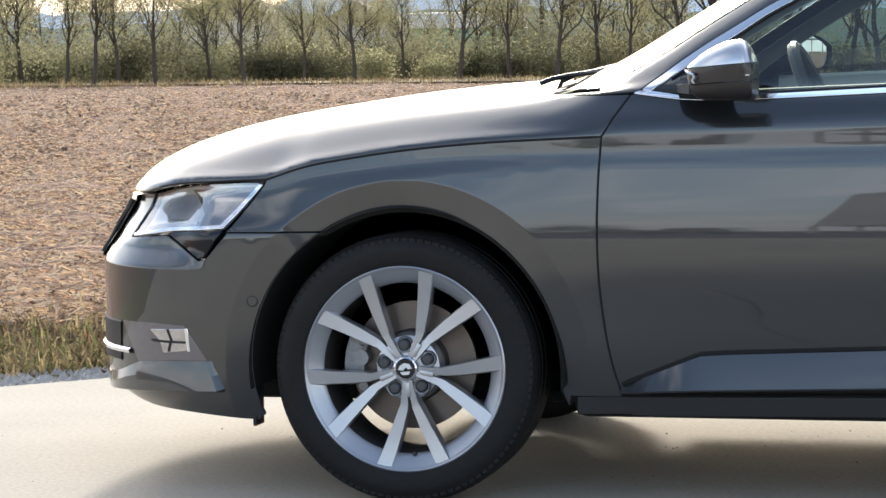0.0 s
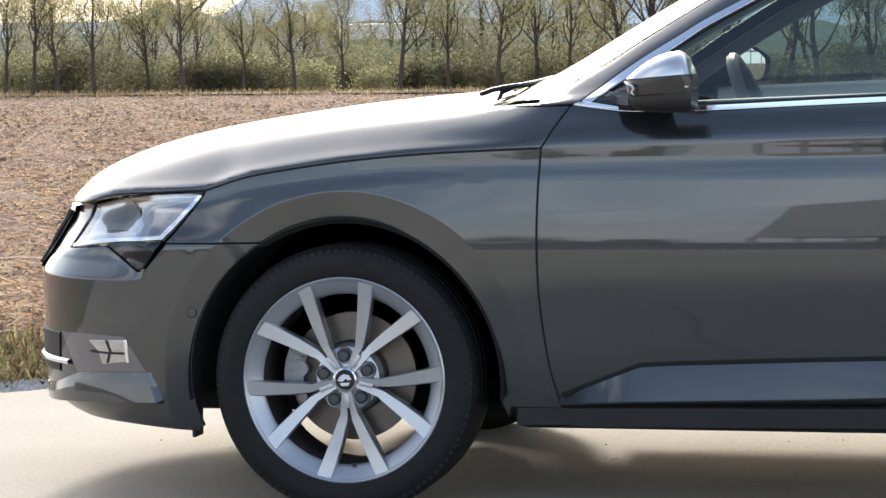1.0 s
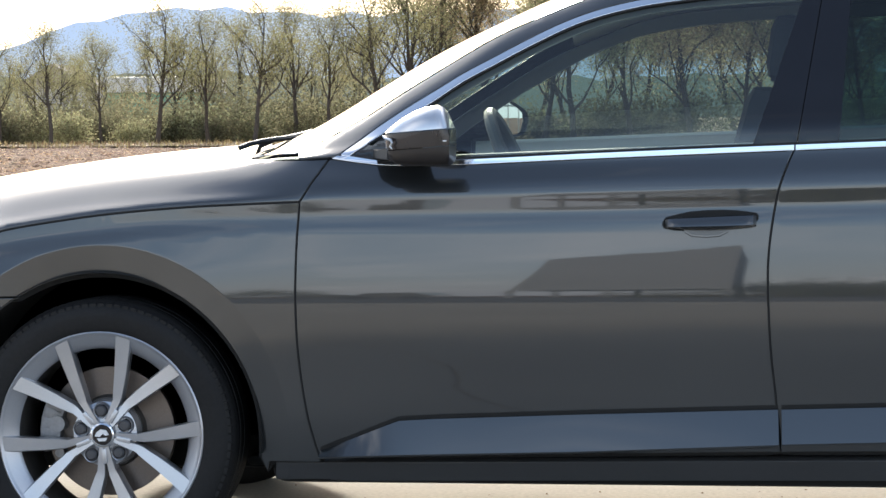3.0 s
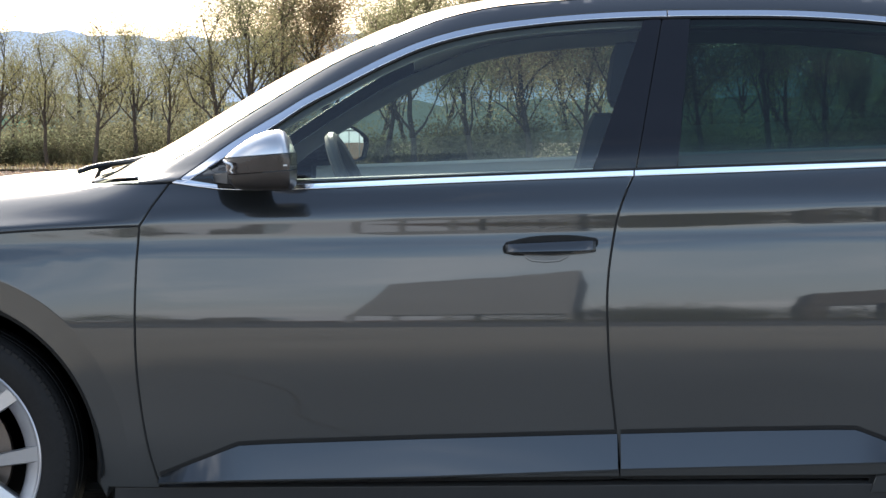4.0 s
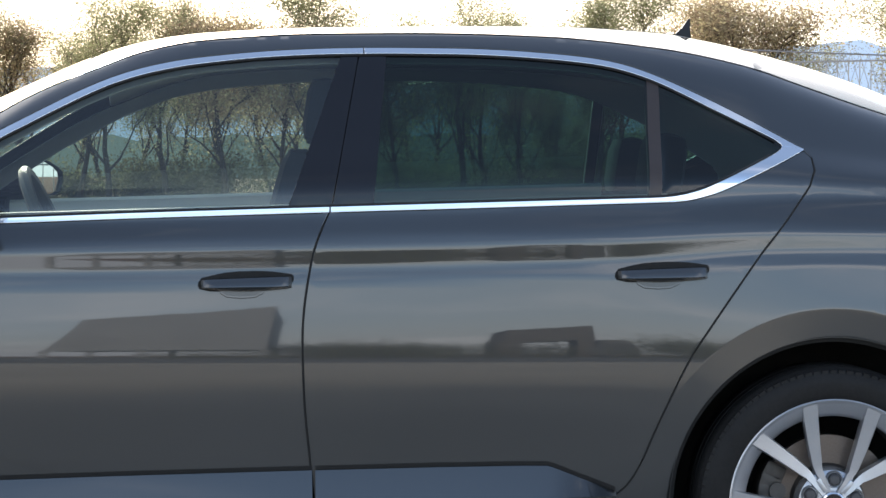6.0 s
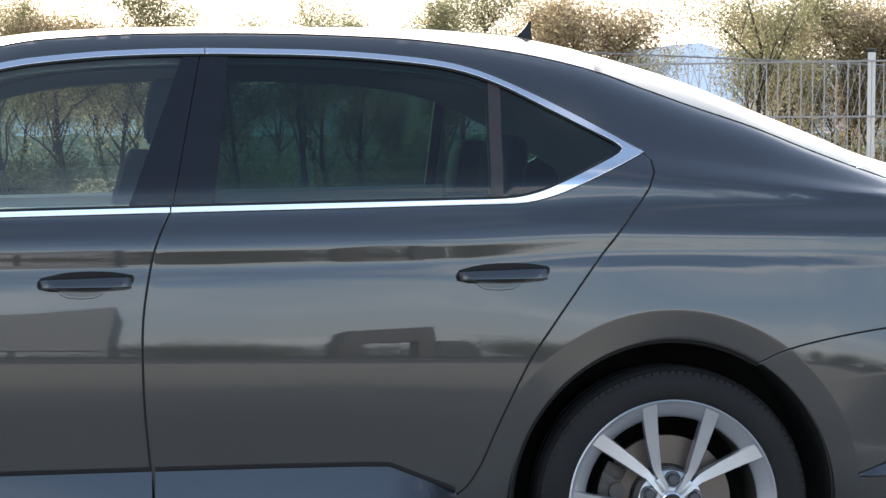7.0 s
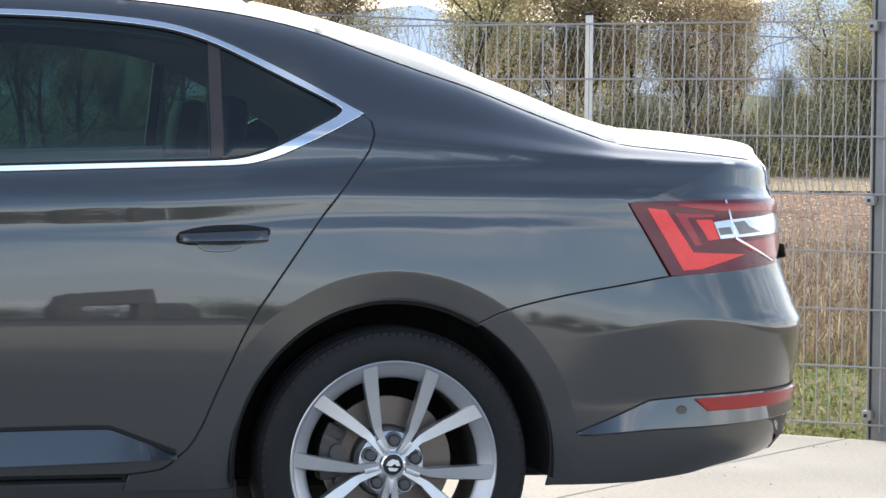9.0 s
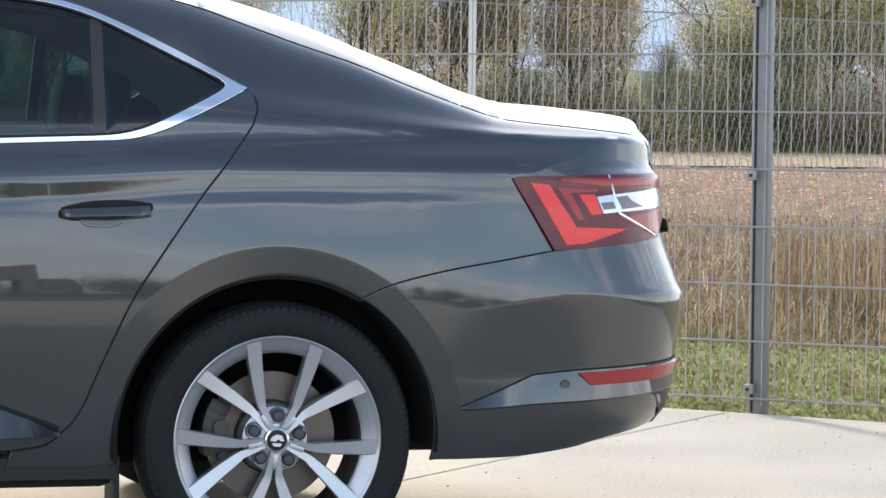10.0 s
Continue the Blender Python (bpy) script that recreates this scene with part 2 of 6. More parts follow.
w_under = curve_of((-1.0, 0.77), (-0.6, 0.832), (-0.3, 0.862), (0.0, 0.879), (0.55, 0.907), (2.2, 0.908), (2.84, 0.881), (3.4, 0.858), (4.05, 0.77))
w_edge = curve_of((-1.0, 0.765), (-0.6, 0.826), (-0.3, 0.856), (0.0, 0.875), (0.55, 0.9062), (2.2, 0.9075), (2.84, 0.8785), (3.4, 0.854), (4.05, 0.765))
w_over = curve_of((-1.0, 0.72), (-0.6, 0.776), (-0.3, 0.815), (0.0, 0.836), (0.3, 0.868), (0.55, 0.8985), (1.2, 0.9015), (2.2, 0.9025), (2.84, 0.870), (3.4, 0.841), (4.05, 0.74))
w_belt = curve_of((-1.0, 0.56), (-0.67, 0.625), (-0.4, 0.640), (0.0, 0.682), (0.3, 0.755), (0.5, 0.83), (0.85, 0.868), (1.65, 0.875), (2.4, 0.866), (2.75, 0.835), (3.2, 0.790), (3.45, 0.770), (3.8, 0.742), (4.05, 0.69))
w_rail = curve_of((0.30, 0.70), (0.45, 0.735), (0.8, 0.66), (1.2, 0.605), (1.6, 0.59), (2.2, 0.59), (2.65, 0.595), (3.0, 0.61), (3.4, 0.645), (3.75, 0.675), (4.05, 0.64))
x_nose = curve_of((0.1, -0.633), (0.18, -0.833), (0.22, -0.898), (0.26, -0.931), (0.285, -0.945), (0.42, -0.943), (0.57, -0.945), (0.65, -0.923), (0.72, -0.888), (0.8, -0.95), (0.9, -1.2), (1.5, -1.6))
x_tail = curve_of((0.15, 3.50), (0.22, 3.70), (0.27, 3.84), (0.315, 3.93), (0.365, 3.97), (0.44, 3.985), (0.60, 4.01), (0.640, 4.012), (0.68, 3.995), (0.82, 3.955), (0.95, 3.950), (1.01, 3.948), (1.06, 3.946), (1.10, 3.985), (1.3, 4.4))


z_lamp = curve_of((-1.0, 0.775), (-0.89, 0.760), (-0.80, 0.7405), (-0.722, 0.7405), (-0.61, 0.7655), (-0.449, 0.7765), (-0.355, 0.781), (0.0, 0.80))


def smoothstep(a, b, v):
    t = np.clip((v - a) / (b - a), 0, 1)
    return t * t * (3 - 2 * t)


def z_kink(x):
    """Height of the crease in the rear bumper."""
    return 0.600 + 0.066 * np.clip((np.asarray(x, float) - 3.13) / 0.42, 0, 1) - 0.012 * np.clip((np.asarray(x, float) - 3.6) / 0.4, 0, 1)


def base_width(x, z):
    """Half width of the plain body at (x, z), arrays allowed."""
    x, z = np.broadcast_arrays(np.asarray(x, float), np.asarray(z, float))
    zt, zc, zi = z_top(x), z_crease(x), z_belt(x)
    zi = np.maximum(zi, zc + 0.04)
    zt = np.maximum(zt, zi + 0.006)
    front = x < 0.38
    k = smoothstep(0.25, 0.55, x)
    hood_zj = zi + (zt - zi) * 0.36
    hood_wj = w_belt(x) * 0.82
    zj = hood_zj * (1 - k) + np.maximum(z_rail(x), zi + 0.01) * k
    wj = hood_wj * (1 - k) + w_rail(x) * k
    zj = np.clip(zj, zi + 0.002, zt - 0.003)
    wi = w_belt(x)
    zs = [np.full_like(x, 0.05), np.full_like(x, 0.15), np.full_like(x, 0.30), np.full_like(x, 0.45), np.minimum(0.64, zc - 0.12), zc - 0.075, zc - 0.030, zc + 0.004, zc + 0.028,
          zi, zi + 0.11 * (zj - zi), zi + 0.45 * (zj - zi), zi + 0.86 * (zj - zi), zj]
    ws = [w_low(x) - 0.08, w_low(x), w_foot(x), w_door(x), w_wide(x), w_below(x), w_under(x), w_edge(x), w_over(x),
          wi, wi + (0.025 * k + 0.12 * (1 - k)) * (wj - wi), wi + (0.37 + 0.08 * (1 - k)) * (wj - wi), wi + (0.78 + 0.08 * (1 - k)) * (wj - wi), wj]
    # slopes of a monotone curve through the levels
    Z, W = np.stack(zs), np.stack(ws)
    H = np.maximum(np.diff(Z, axis=0), 1e-4)
    D = np.diff(W, axis=0) / H
    M = np.zeros_like(W)
    s = D[:-1] + D[1:]
    M[1:-1] = np.where(D[:-1] * D[1:] > 0, 2 * D[:-1] * D[1:] / np.where(np.abs(s) < 1e-9, 1, s), 0)
    M[0], M[-1] = D[0], D[-1] * 1.3
    out = W[0].copy()
    for i in range(len(zs) - 1):
        t = np.clip((z - Z[i]) / H[i], 0, 1)
        val = ((2 * t**3 - 3 * t**2 + 1) * W[i] + (t**3 - 2 * t**2 + t) * H[i] * M[i]
               + (-2 * t**3 + 3 * t**2) * W[i + 1] + (t**3 - t**2) * H[i] * M[i + 1])
        out = np.where(z >= Z[i], val, out)
    s = np.clip((z - zj) / np.maximum(zt - zj, 1e-4), 0, 1)
    out = np.where(z > zj, wj * (1 - s) ** (1 / 2.1), out)
    # rear bumper: a crease with the upper half leaning in
    zk = z_kink(x)
    on = smoothstep(3.16, 3.5, x)
    out = out + on * 0.028 * np.clip((z - 0.47) / (zk - 0.47), 0, 1) - on * 0.06 * np.minimum(np.maximum(z - zk, 0), 0.11) * (1 - smoothstep(0.78, 1.0, z))
    return out


ARCH_LIP = 0.456


def half_width(x, z):
    """Half width with the flat bands round the wheel arches, the ledges and the rounded ends."""
    x, z = np.broadcast_arrays(np.asarray(x, float), np.asarray(z, float))
    out = base_width(x, z)
    for hx in (HUB_F, HUB_R):
        dx, dz = x - hx, z - HUB_Z
        r = np.maximum(np.hypot(dx, dz), 1e-6)
        k = np.where(r < ARCH_LIP, ARCH_LIP / r, 1.0)
        k = np.minimum(k, 1.6)
        band = base_width(hx + dx * k, HUB_Z + dz * k) - 0.12 * np.maximum(ARCH_LIP - r, 0)
        out = np.where(r < ARCH_LIP, band, out)
    # the boot corner turns in behind a slanting edge
    xc = 3.43 + (z - 0.945) * 2.85
    out = out - 0.12 * np.maximum(x - xc, 0) * smoothstep(0.940, 0.985, z) * (1 - smoothstep(1.06, 1.085, z))
    # the headlamps sit back above a ledge on the bumper
    ledge = np.clip((z - 0.566) / 0.042, 0, 1) * 0.052 + 0.020 * np.clip((z - 0.635) / 0.12, 0, 1)
    ledge = np.where(z < z_lamp(x) + 0.0012, ledge, 0.0)
    out = out - ledge * (1 - smoothstep(-0.62, -0.49, x))
    # round the corners in plan
    n = 2.7
    sf = np.clip((x - x_nose(z)) / 0.52, 0, 1)
    out = out * np.maximum(1 - (1 - sf) ** n, 0) ** (1 / n)
    sr = np.clip((x_tail(z) - x) / 0.50, 0, 1)
    out = out * np.maximum(1 - (1 - sr) ** 3.0, 0) ** (1 / 3.0)
    return out


def body_normal(x, z):
    h = 0.003
    ax = (half_width(x + h, z) - half_width(x - h, z)) / (2 * h)
    az = (half_width(x, z + h) - half_width(x, z - h)) / (2 * h)
    n = np.stack([-ax, -np.ones_like(ax), -az], -1)
    return n / np.linalg.norm(n, axis=-1, keepdims=True)


def across(x, z):
    """A coordinate that grows along a section of the body."""
    plain = half_width(np.clip(x, -0.35, 3.5), z)
    return z + 0.9 * (1 - plain)


def inside(points, loop):
    x, y = points[:, 0][:, None], points[:, 1][:, None]
    a, b = loop, np.roll(loop, -1, 0)
    cond = (a[:, 1] > y) != (b[:, 1] > y)
    cross = (b[:, 0] - a[:, 0]) * (y - a[:, 1]) / np.where(np.abs(b[:, 1] - a[:, 1]) < 1e-12, 1e-12, b[:, 1] - a[:, 1]) + a[:, 0]
    return (np.sum(cond & (x < cross), 1) % 2) == 1


def shrink(loop, d):
    """Move a closed line inwards by d."""
    if d == 0:
        return loop
    t = np.roll(loop, -1, 0) - np.roll(loop, 1, 0)
    n = np.stack([-t[:, 1], t[:, 0]], 1)
    n /= np.maximum(np.linalg.norm(n, axis=1, keepdims=True), 1e-9)
    area = np.sum(loop[:, 0] * np.roll(loop[:, 1], -1) - np.roll(loop[:, 0], -1) * loop[:, 1])
    return loop + n * d * (1 if area > 0 else -1)


def panel(name, loop, material, parent, gap=0.0034, raised=0.0, depth=0.014, fold=0.0015, step=0.028, side=-1, both=False, label=""):
    """A pressed panel on the body's surface: its outline in (x, z), a folded-in edge all round, and exact normals. side -1 is the near side, 1 the far side."""
    loop = shrink(np.asarray(loop, float), gap)
    x0, x1 = loop[:, 0].min(), loop[:, 0].max()
    xs = np.unique(np.round(np.concatenate([np.arange(x0, x1, step), np.arange(x0, min(x1, -0.55), 0.009), np.arange(max(x0, 3.55), x1, 0.009)]), 4))
    inner = []
    for xv in xs:
        zz = np.linspace(loop[:, 1].min(), loop[:, 1].max(), 160)
        vv = across(np.full_like(zz, xv), zz)
        vv = np.maximum.accumulate(vv + np.arange(len(vv)) * 1e-7)
        tv = np.arange(vv[0] + 0.01, vv[-1], step * 0.8)
        inner += [(xv, zq) for zq in np.interp(tv, vv, zz)]
    for hx in (HUB_F, HUB_R):
        for rr in (0.438, 0.448, 0.4535, 0.4585, 0.464, 0.475):
            inner += [(hx + rr * math.cos(a), HUB_Z + rr * math.sin(a)) for a in np.arange(-0.5, math.pi + 0.5, 0.022)]
    for dz in (-0.034, -0.026, -0.001, 0.008, 0.018):
        inner += [(xv, float(z_crease(xv)) + dz) for xv in xs[:: 1 if step < 0.02 else 1]]
    for dz in (-0.006, -0.0008, 0.0008, 0.006):
        inner += [(xv, float(z_kink(xv)) + dz) for xv in xs if xv > 3.18]
    for zz in (0.561, 0.5645, 0.568, 0.573, 0.600, 0.606, 0.610, 0.632, 0.637):
        inner += [(xv, zz) for xv in np.arange(max(x0, -0.98), min(x1, -0.40), 0.008)]
    if x1 > 3.4:
        for dx in (-0.012, -0.0035, 0.0, 0.0035, 0.012):
            inner += [(3.43 + (zz - 0.945) * 2.85 + dx, zz) for zz in np.arange(0.93, 1.09, 0.0025)]
    inner = np.array(inner) if inner else np.zeros((0, 2))
    if len(inner):
        inner = inner[inside(inner, loop)]
    la = np.stack([loop[:, 0], across(loop[:, 0], loop[:, 1])], 1)
    if len(inner):
        ia = np.stack([inner[:, 0], across(inner[:, 0], inner[:, 1])], 1)
        far = np.array([np.min(np.hypot(la[:, 0] - p[0], la[:, 1] - p[1])) for p in ia]) > 0.0045
        inner, ia = inner[far], ia[far]
        pts2, src = np.concatenate([la, ia]), np.concatenate([loop, inner])
    else:
        pts2, src = la, loop
    nl = len(loop)
    vo, eo, fo, ov, oe, of = geometry.delaunay_2d_cdt([Vector(p) for p in pts2], [(i, (i + 1) % nl) for i in range(nl)], [], 1, 1e-7)
    src3 = [src[o[0]] if o else None for o in ov]
    for i, s in enumerate(src3):
        if s is None:
            d = np.argmin(np.hypot(pts2[:, 0] - vo[i].x, pts2[:, 1] - vo[i].y))
            src3[i] = src[d]
    S = np.array(src3)
    Yv = half_width(S[:, 0], S[:, 1])
    N = body_normal(S[:, 0], S[:, 1])
    P = np.stack([S[:, 0], -Yv, S[:, 1]], 1) + N * raised
    faces = []
    for f in fo:
        a, b, c = (P[i] for i in f)
        if np.dot(np.cross(b - a, c - a), N[f[0]] + N[f[1]] + N[f[2]]) < 0:
            f = f[::-1]
        faces.append(tuple(f))
    # folded edge
    LN = body_normal(loop[:, 0], loop[:, 1])
    LP = np.stack([loop[:, 0], -half_width(loop[:, 0], loop[:, 1]), loop[:, 1]], 1) + LN * raised
    outw = shrink(loop, -0.01) - loop
    out3 = np.stack([outw[:, 0], np.zeros(nl), outw[:, 1]], 1)
    out3 /= np.maximum(np.linalg.norm(out3, axis=1, keepdims=True), 1e-9)
    mid = LP + out3 * fold - LN * fold * 1.4
    low = mid - LN * depth
    base = len(P)
    edgeN = LN + out3
    edgeN /= np.linalg.norm(edgeN, axis=1, keepdims=True)
    verts = np.concatenate([P, LP, mid, low])
    norms = np.concatenate([N, LN, edgeN, out3])
    open_top = (loop[:, 1] >= z_top(loop[:, 0]) - 0.004)
    for i in range(nl):
        j = (i + 1) % nl
        if both and open_top[i] and open_top[j]:
            continue
        for o in (0, nl):
            q = (base + o + i, base + o + j, base + o + nl + j, base + o + nl + i)
            a, b, c = verts[q[0]], verts[q[1]], verts[q[2]]
            if np.dot(np.cross(b - a, c - a), out3[i] + LN[i]) < 0:
                q = q[::-1]
            faces.append(q)
    if side == 1 or both:
        mirror = np.array([1, -1, 1])
        v2, n2, f2 = verts * mirror, norms * mirror, [f[::-1] for f in faces]
        if both:
            weld = np.abs(verts[:, 1]) < 0.008
            verts[weld, 1] = 0.0
            v2 = verts * mirror
            f2 = [tuple(i if weld[i] else i + len(verts) for i in f) for f in f2]
            faces = faces + f2
            verts, norms = np.concatenate([verts, v2]), np.concatenate([norms, n2])
        else:
            verts, norms, faces = v2, n2, f2
    return mesh_object(name, verts, faces, material, parent, label, normals=norms)


def arch(hx, r, a0, a1, n=40):
    """Points on a wheel arch, degrees from the rearward horizontal."""
    return [np.array((hx + r * math.cos(radians(a0 + (a1 - a0) * i / n)), HUB_Z + r * math.sin(radians(a0 + (a1 - a0) * i / n)))) for i in range(n + 1)]


# ---- lines on the body, in (x, z) ----
HOOD_CUT = spline((-0.355, 0.782), (-0.247, 0.815), (-0.105, 0.839), (0.036, 0.857), (0.203, 0.871), (0.341, 0.878), (0.487, 0.884))
LAMP_TOP = spline((-0.722, 0.742), (-0.61, 0.767), (-0.449, 0.778), (-0.355, 0.782))
DOOR_CUT_F = spline((0.487, 0.884), (0.481, 0.781), (0.479, 0.648), (0.484, 0.514), (0.501, 0.380), (0.523, 0.292), (0.530, 0.277))
DOOR_CUT_M = spline((1.649, 1.003), (1.634, 0.970), (1.613, 0.911), (1.598, 0.832), (1.589, 0.753), (1.588, 0.674), (1.594, 0.542), (1.605, 0.436), (1.615, 0.330), (1.617, 0.296))
DOOR_CUT_R = spline((2.785, 1.155), (2.801, 1.138), (2.804, 1.107), (2.789, 1.070), (2.760, 1.029), (2.698, 0.951), (2.645, 0.883), (2.540, 0.733), (2.488, 0.652), (2.420, 0.507), (2.380, 0.412), (2.348, 0.362), (2.325, 0.343), (2.292, 0.316), (2.213, 0.303))
CHROME_LOW = spline((0.556, 0.985), (0.598, 0.979), (0.647, 0.973), (0.700, 0.969), (0.854, 0.970), (1.194, 0.984), (1.649, 1.001), (2.019, 1.014), (2.35, 1.026), (2.430, 1.029), (2.489, 1.033), (2.557, 1.050), (2.610, 1.072), (2.719, 1.123), (2.784, 1.156))
CHROME_LOW_IN = spline((0.596, 0.991), (0.646, 0.983), (0.700, 0.979), (0.851, 0.981), (1.194, 0.996), (1.649, 1.013), (2.020, 1.026), (2.35, 1.037), (2.410, 1.039), (2.462, 1.043), (2.518, 1.056), (2.577, 1.080), (2.673, 1.126), (2.716, 1.148), (2.729, 1.158), (2.732, 1.165))
CHROME_UP = spline((0.572, 0.991), (0.620, 1.028), (0.664, 1.062), (0.727, 1.105), (0.805, 1.153), (0.856, 1.185), (0.924, 1.221), (0.990, 1.256), (1.057, 1.290), (1.125, 1.319), (1.193, 1.341), (1.262, 1.357), (1.330, 1.368), (1.466, 1.383), (1.603, 1.392), (1.740, 1.396), (1.876, 1.3965), (2.012, 1.395), (2.148, 1.388), (2.283, 1.375), (2.369, 1.357), (2.453, 1.326), (2.564, 1.274), (2.648, 1.231), (2.703, 1.201), (2.784, 1.156))
CHROME_UP_IN = spline((0.596, 0.991), (0.640, 1.023), (0.690, 1.057), (0.785, 1.119), (0.858, 1.168), (0.925, 1.204), (0.992, 1.240), (1.059, 1.274), (1.126, 1.304), (1.194, 1.326), (1.262, 1.342), (1.331, 1.354), (1.467, 1.370), (1.603, 1.379), (1.740, 1.383), (1.876, 1.3835), (2.012, 1.382), (2.147, 1.375), (2.282, 1.362), (2.368, 1.344), (2.452, 1.313), (2.552, 1.263), (2.635, 1.221), (2.690, 1.194), (2.718, 1.179), (2.729, 1.171), (2.732, 1.165))


def lifted(run, d):
    """The same line a little further out, for the sheet metal outside the rubber seal."""
    run = np.array(run)
    t = np.gradient(run, axis=0)
    n = np.stack([-t[:, 1], t[:, 0]], 1)
    return list(run + d * n / np.maximum(np.linalg.norm(n, axis=1, keepdims=True), 1e-9))


# ---- the car ----
car = tagged(new("car"), "dark grey metallic saloon car parked on concrete, wheels straight", "car")
R_ARCH = 0.387
SEAM_F = line((-0.443, 0.655), (-0.2022, R_ARCH * math.sin(radians(121.5)) + HUB_Z), step=0.03)
LAMP_BACK = spline((-0.355, 0.782), (-0.36, 0.770), (-0.445, 0.655))


def top_run(xa, xb, n=60):
    return [np.array((xa + (xb - xa) * i / n, float(z_top(xa + (xb - xa) * i / n)))) for i in range(n + 1)]


def rail_run(xa, xb, n=60):
    return [np.array((xa + (xb - xa) * i / n, float(z_rail(xa + (xb - xa) * i / n)))) for i in range(n + 1)]


FENDER = outline(HOOD_CUT, DOOR_CUT_F, line((0.530, 0.277), (0.528, 0.262), (0.405, 0.262)),
                 line((0.405, 0.262), (0.397, 0.2395)), arch(HUB_F, 0.387, -8, 121.5), SEAM_F[::-1], LAMP_BACK[::-1])
DOOR_F = outline(DOOR_CUT_F[::-1], line((0.487, 0.884), (0.512, 0.928), (0.548, 0.984)), CHROME_LOW[0:0], [p for p in CHROME_LOW if p[0] < 1.649], DOOR_CUT_M,
                 line((1.617, 0.296), (0.540, 0.277)))
DOOR_R = outline(DOOR_CUT_M[::-1], [p for p in CHROME_LOW if p[0] > 1.649], DOOR_CUT_R, line((2.213, 0.303), (1.617, 0.296)))
HOOD = outline(HOOD_CUT, line((0.487, 0.884), (0.512, 0.928), (0.546, 0.984)), line((0.546, 0.984), (0.43, 0.983), (0.33, 0.985)), line((0.30, 0.992), (0.285, 1.0195)), top_run(0.285, -0.89),
               line((-0.89, 0.762), (-0.80, 0.742), (-0.722, 0.742)), LAMP_TOP)
TAIL_TOP = line((3.415, 0.946), (3.69, 0.955), (3.945, 0.957))
QUARTER = outline(line((0.556, 0.990), (0.47, 0.986)), rail_run(0.46, 3.85), line((3.85, float(z_rail(3.85))), (3.87, 0.957)), line((3.87, 0.957), (3.69, 0.955), (3.415, 0.946)), line((3.415, 0.946), (3.515, 0.772)),
                  spline((3.515, 0.772), (3.395, 0.750), (3.255, 0.725), (3.116, 0.691), (3.0415, 0.656)),
                  arch(HUB_R, 0.387, 58.8, 188.5), line((2.447, 0.266), (2.40, 0.262), (2.20, 0.262), (2.213, 0.303)), DOOR_CUT_R[::-1], lifted(CHROME_UP, 0.0035)[::-1])
BUMPER_F = outline(SEAM_F, arch(HUB_F, 0.387, 121.5, 199), line((-0.376, 0.198), (-0.382, 0.186), (-0.42, 0.188)), spline((-0.42, 0.188), (-0.555, 0.198), (-0.70, 0.208), (-0.79, 0.232), (-0.905, 0.256)),
                   line((-0.944, 0.288), (-0.9424, 0.42), (-0.9445, 0.57), (-0.9224, 0.65), (-0.891, 0.71), (-0.876, 0.735), (-0.80, 0.738), (-0.711, 0.738), (-0.757, 0.632)), line((-0.757, 0.632), (-0.63, 0.643), (-0.56, 0.607), (-0.521, 0.585), (-0.500, 0.590), (-0.443, 0.655)))
BUMPER_R = outline(spline((3.0415, 0.656), (3.116, 0.691), (3.255, 0.725), (3.395, 0.750), (3.515, 0.772)), line((3.515, 0.772), (3.79, 0.80), (3.9575, 0.81)),
                   line((3.9575, 0.81), (3.989, 0.70), (4.0105, 0.62), (3.9855, 0.45), (3.971, 0.37), (3.934, 0.32)), spline((3.92, 0.338), (3.80, 0.319), (3.66, 0.298), (3.596, 0.282), (3.505, 0.270), (3.415, 0.263), (3.238, 0.2595)),
                   arch(HUB_R, 0.387, -10, 58.8))
LID = outline(rail_run(3.44, 3.85)[::-1], top_run(3.53, 3.955), line((3.944, 1.06), (3.949, 0.96)), line((3.945, 0.957), (3.87, 0.957)))
ROOF = outline(rail_run(1.02, 2.69), top_run(2.725, 1.06))
SCREEN_F = outline(line((0.33, 0.988), (0.46, 0.996)), rail_run(0.46, 1.02), top_run(1.06, 0.31))
SCREEN_R = outline(rail_run(2.69, 3.44), top_run(3.53, 2.725))

for side in (-1, 1):
    fender = panel("front_wing", FENDER, PAINT, car, side=side)
    door_f = panel("front_door", DOOR_F, PAINT, car, side=side)
    door_r = panel("rear_door", DOOR_R, PAINT, car, side=side)
    quarter = panel("rear_side_panel", QUARTER, PAINT, car, side=side, gap=0.002)
hood = panel("bonnet", HOOD, PAINT, car, both=True)
bumper_f = panel("front_bumper", BUMPER_F, PAINT, car, both=True)
bumper_r = panel("rear_bumper", BUMPER_R, PAINT, car, both=True)
lid = panel("boot_lid", LID, PAINT, car, both=True, gap=0.0008)
roof = panel("roof", ROOF, PAINT, car, both=True, gap=0.001)
windscreen = panel("windscreen", SCREEN_F, SCREEN, car, both=True, gap=0.003)
rear_screen = panel("rear_window", SCREEN_R, TINT, car, both=True, gap=0.003)


# ---- ground ----
SLAB_U = Vector((0.680, 0.733, 0))      # along the slabs' joints
SLAB_V = Vector((0.733, -0.680, 0))     # across them, along the fence
SLAB_0 = Vector((3.54, 0.78, 0))        # a point on one joint


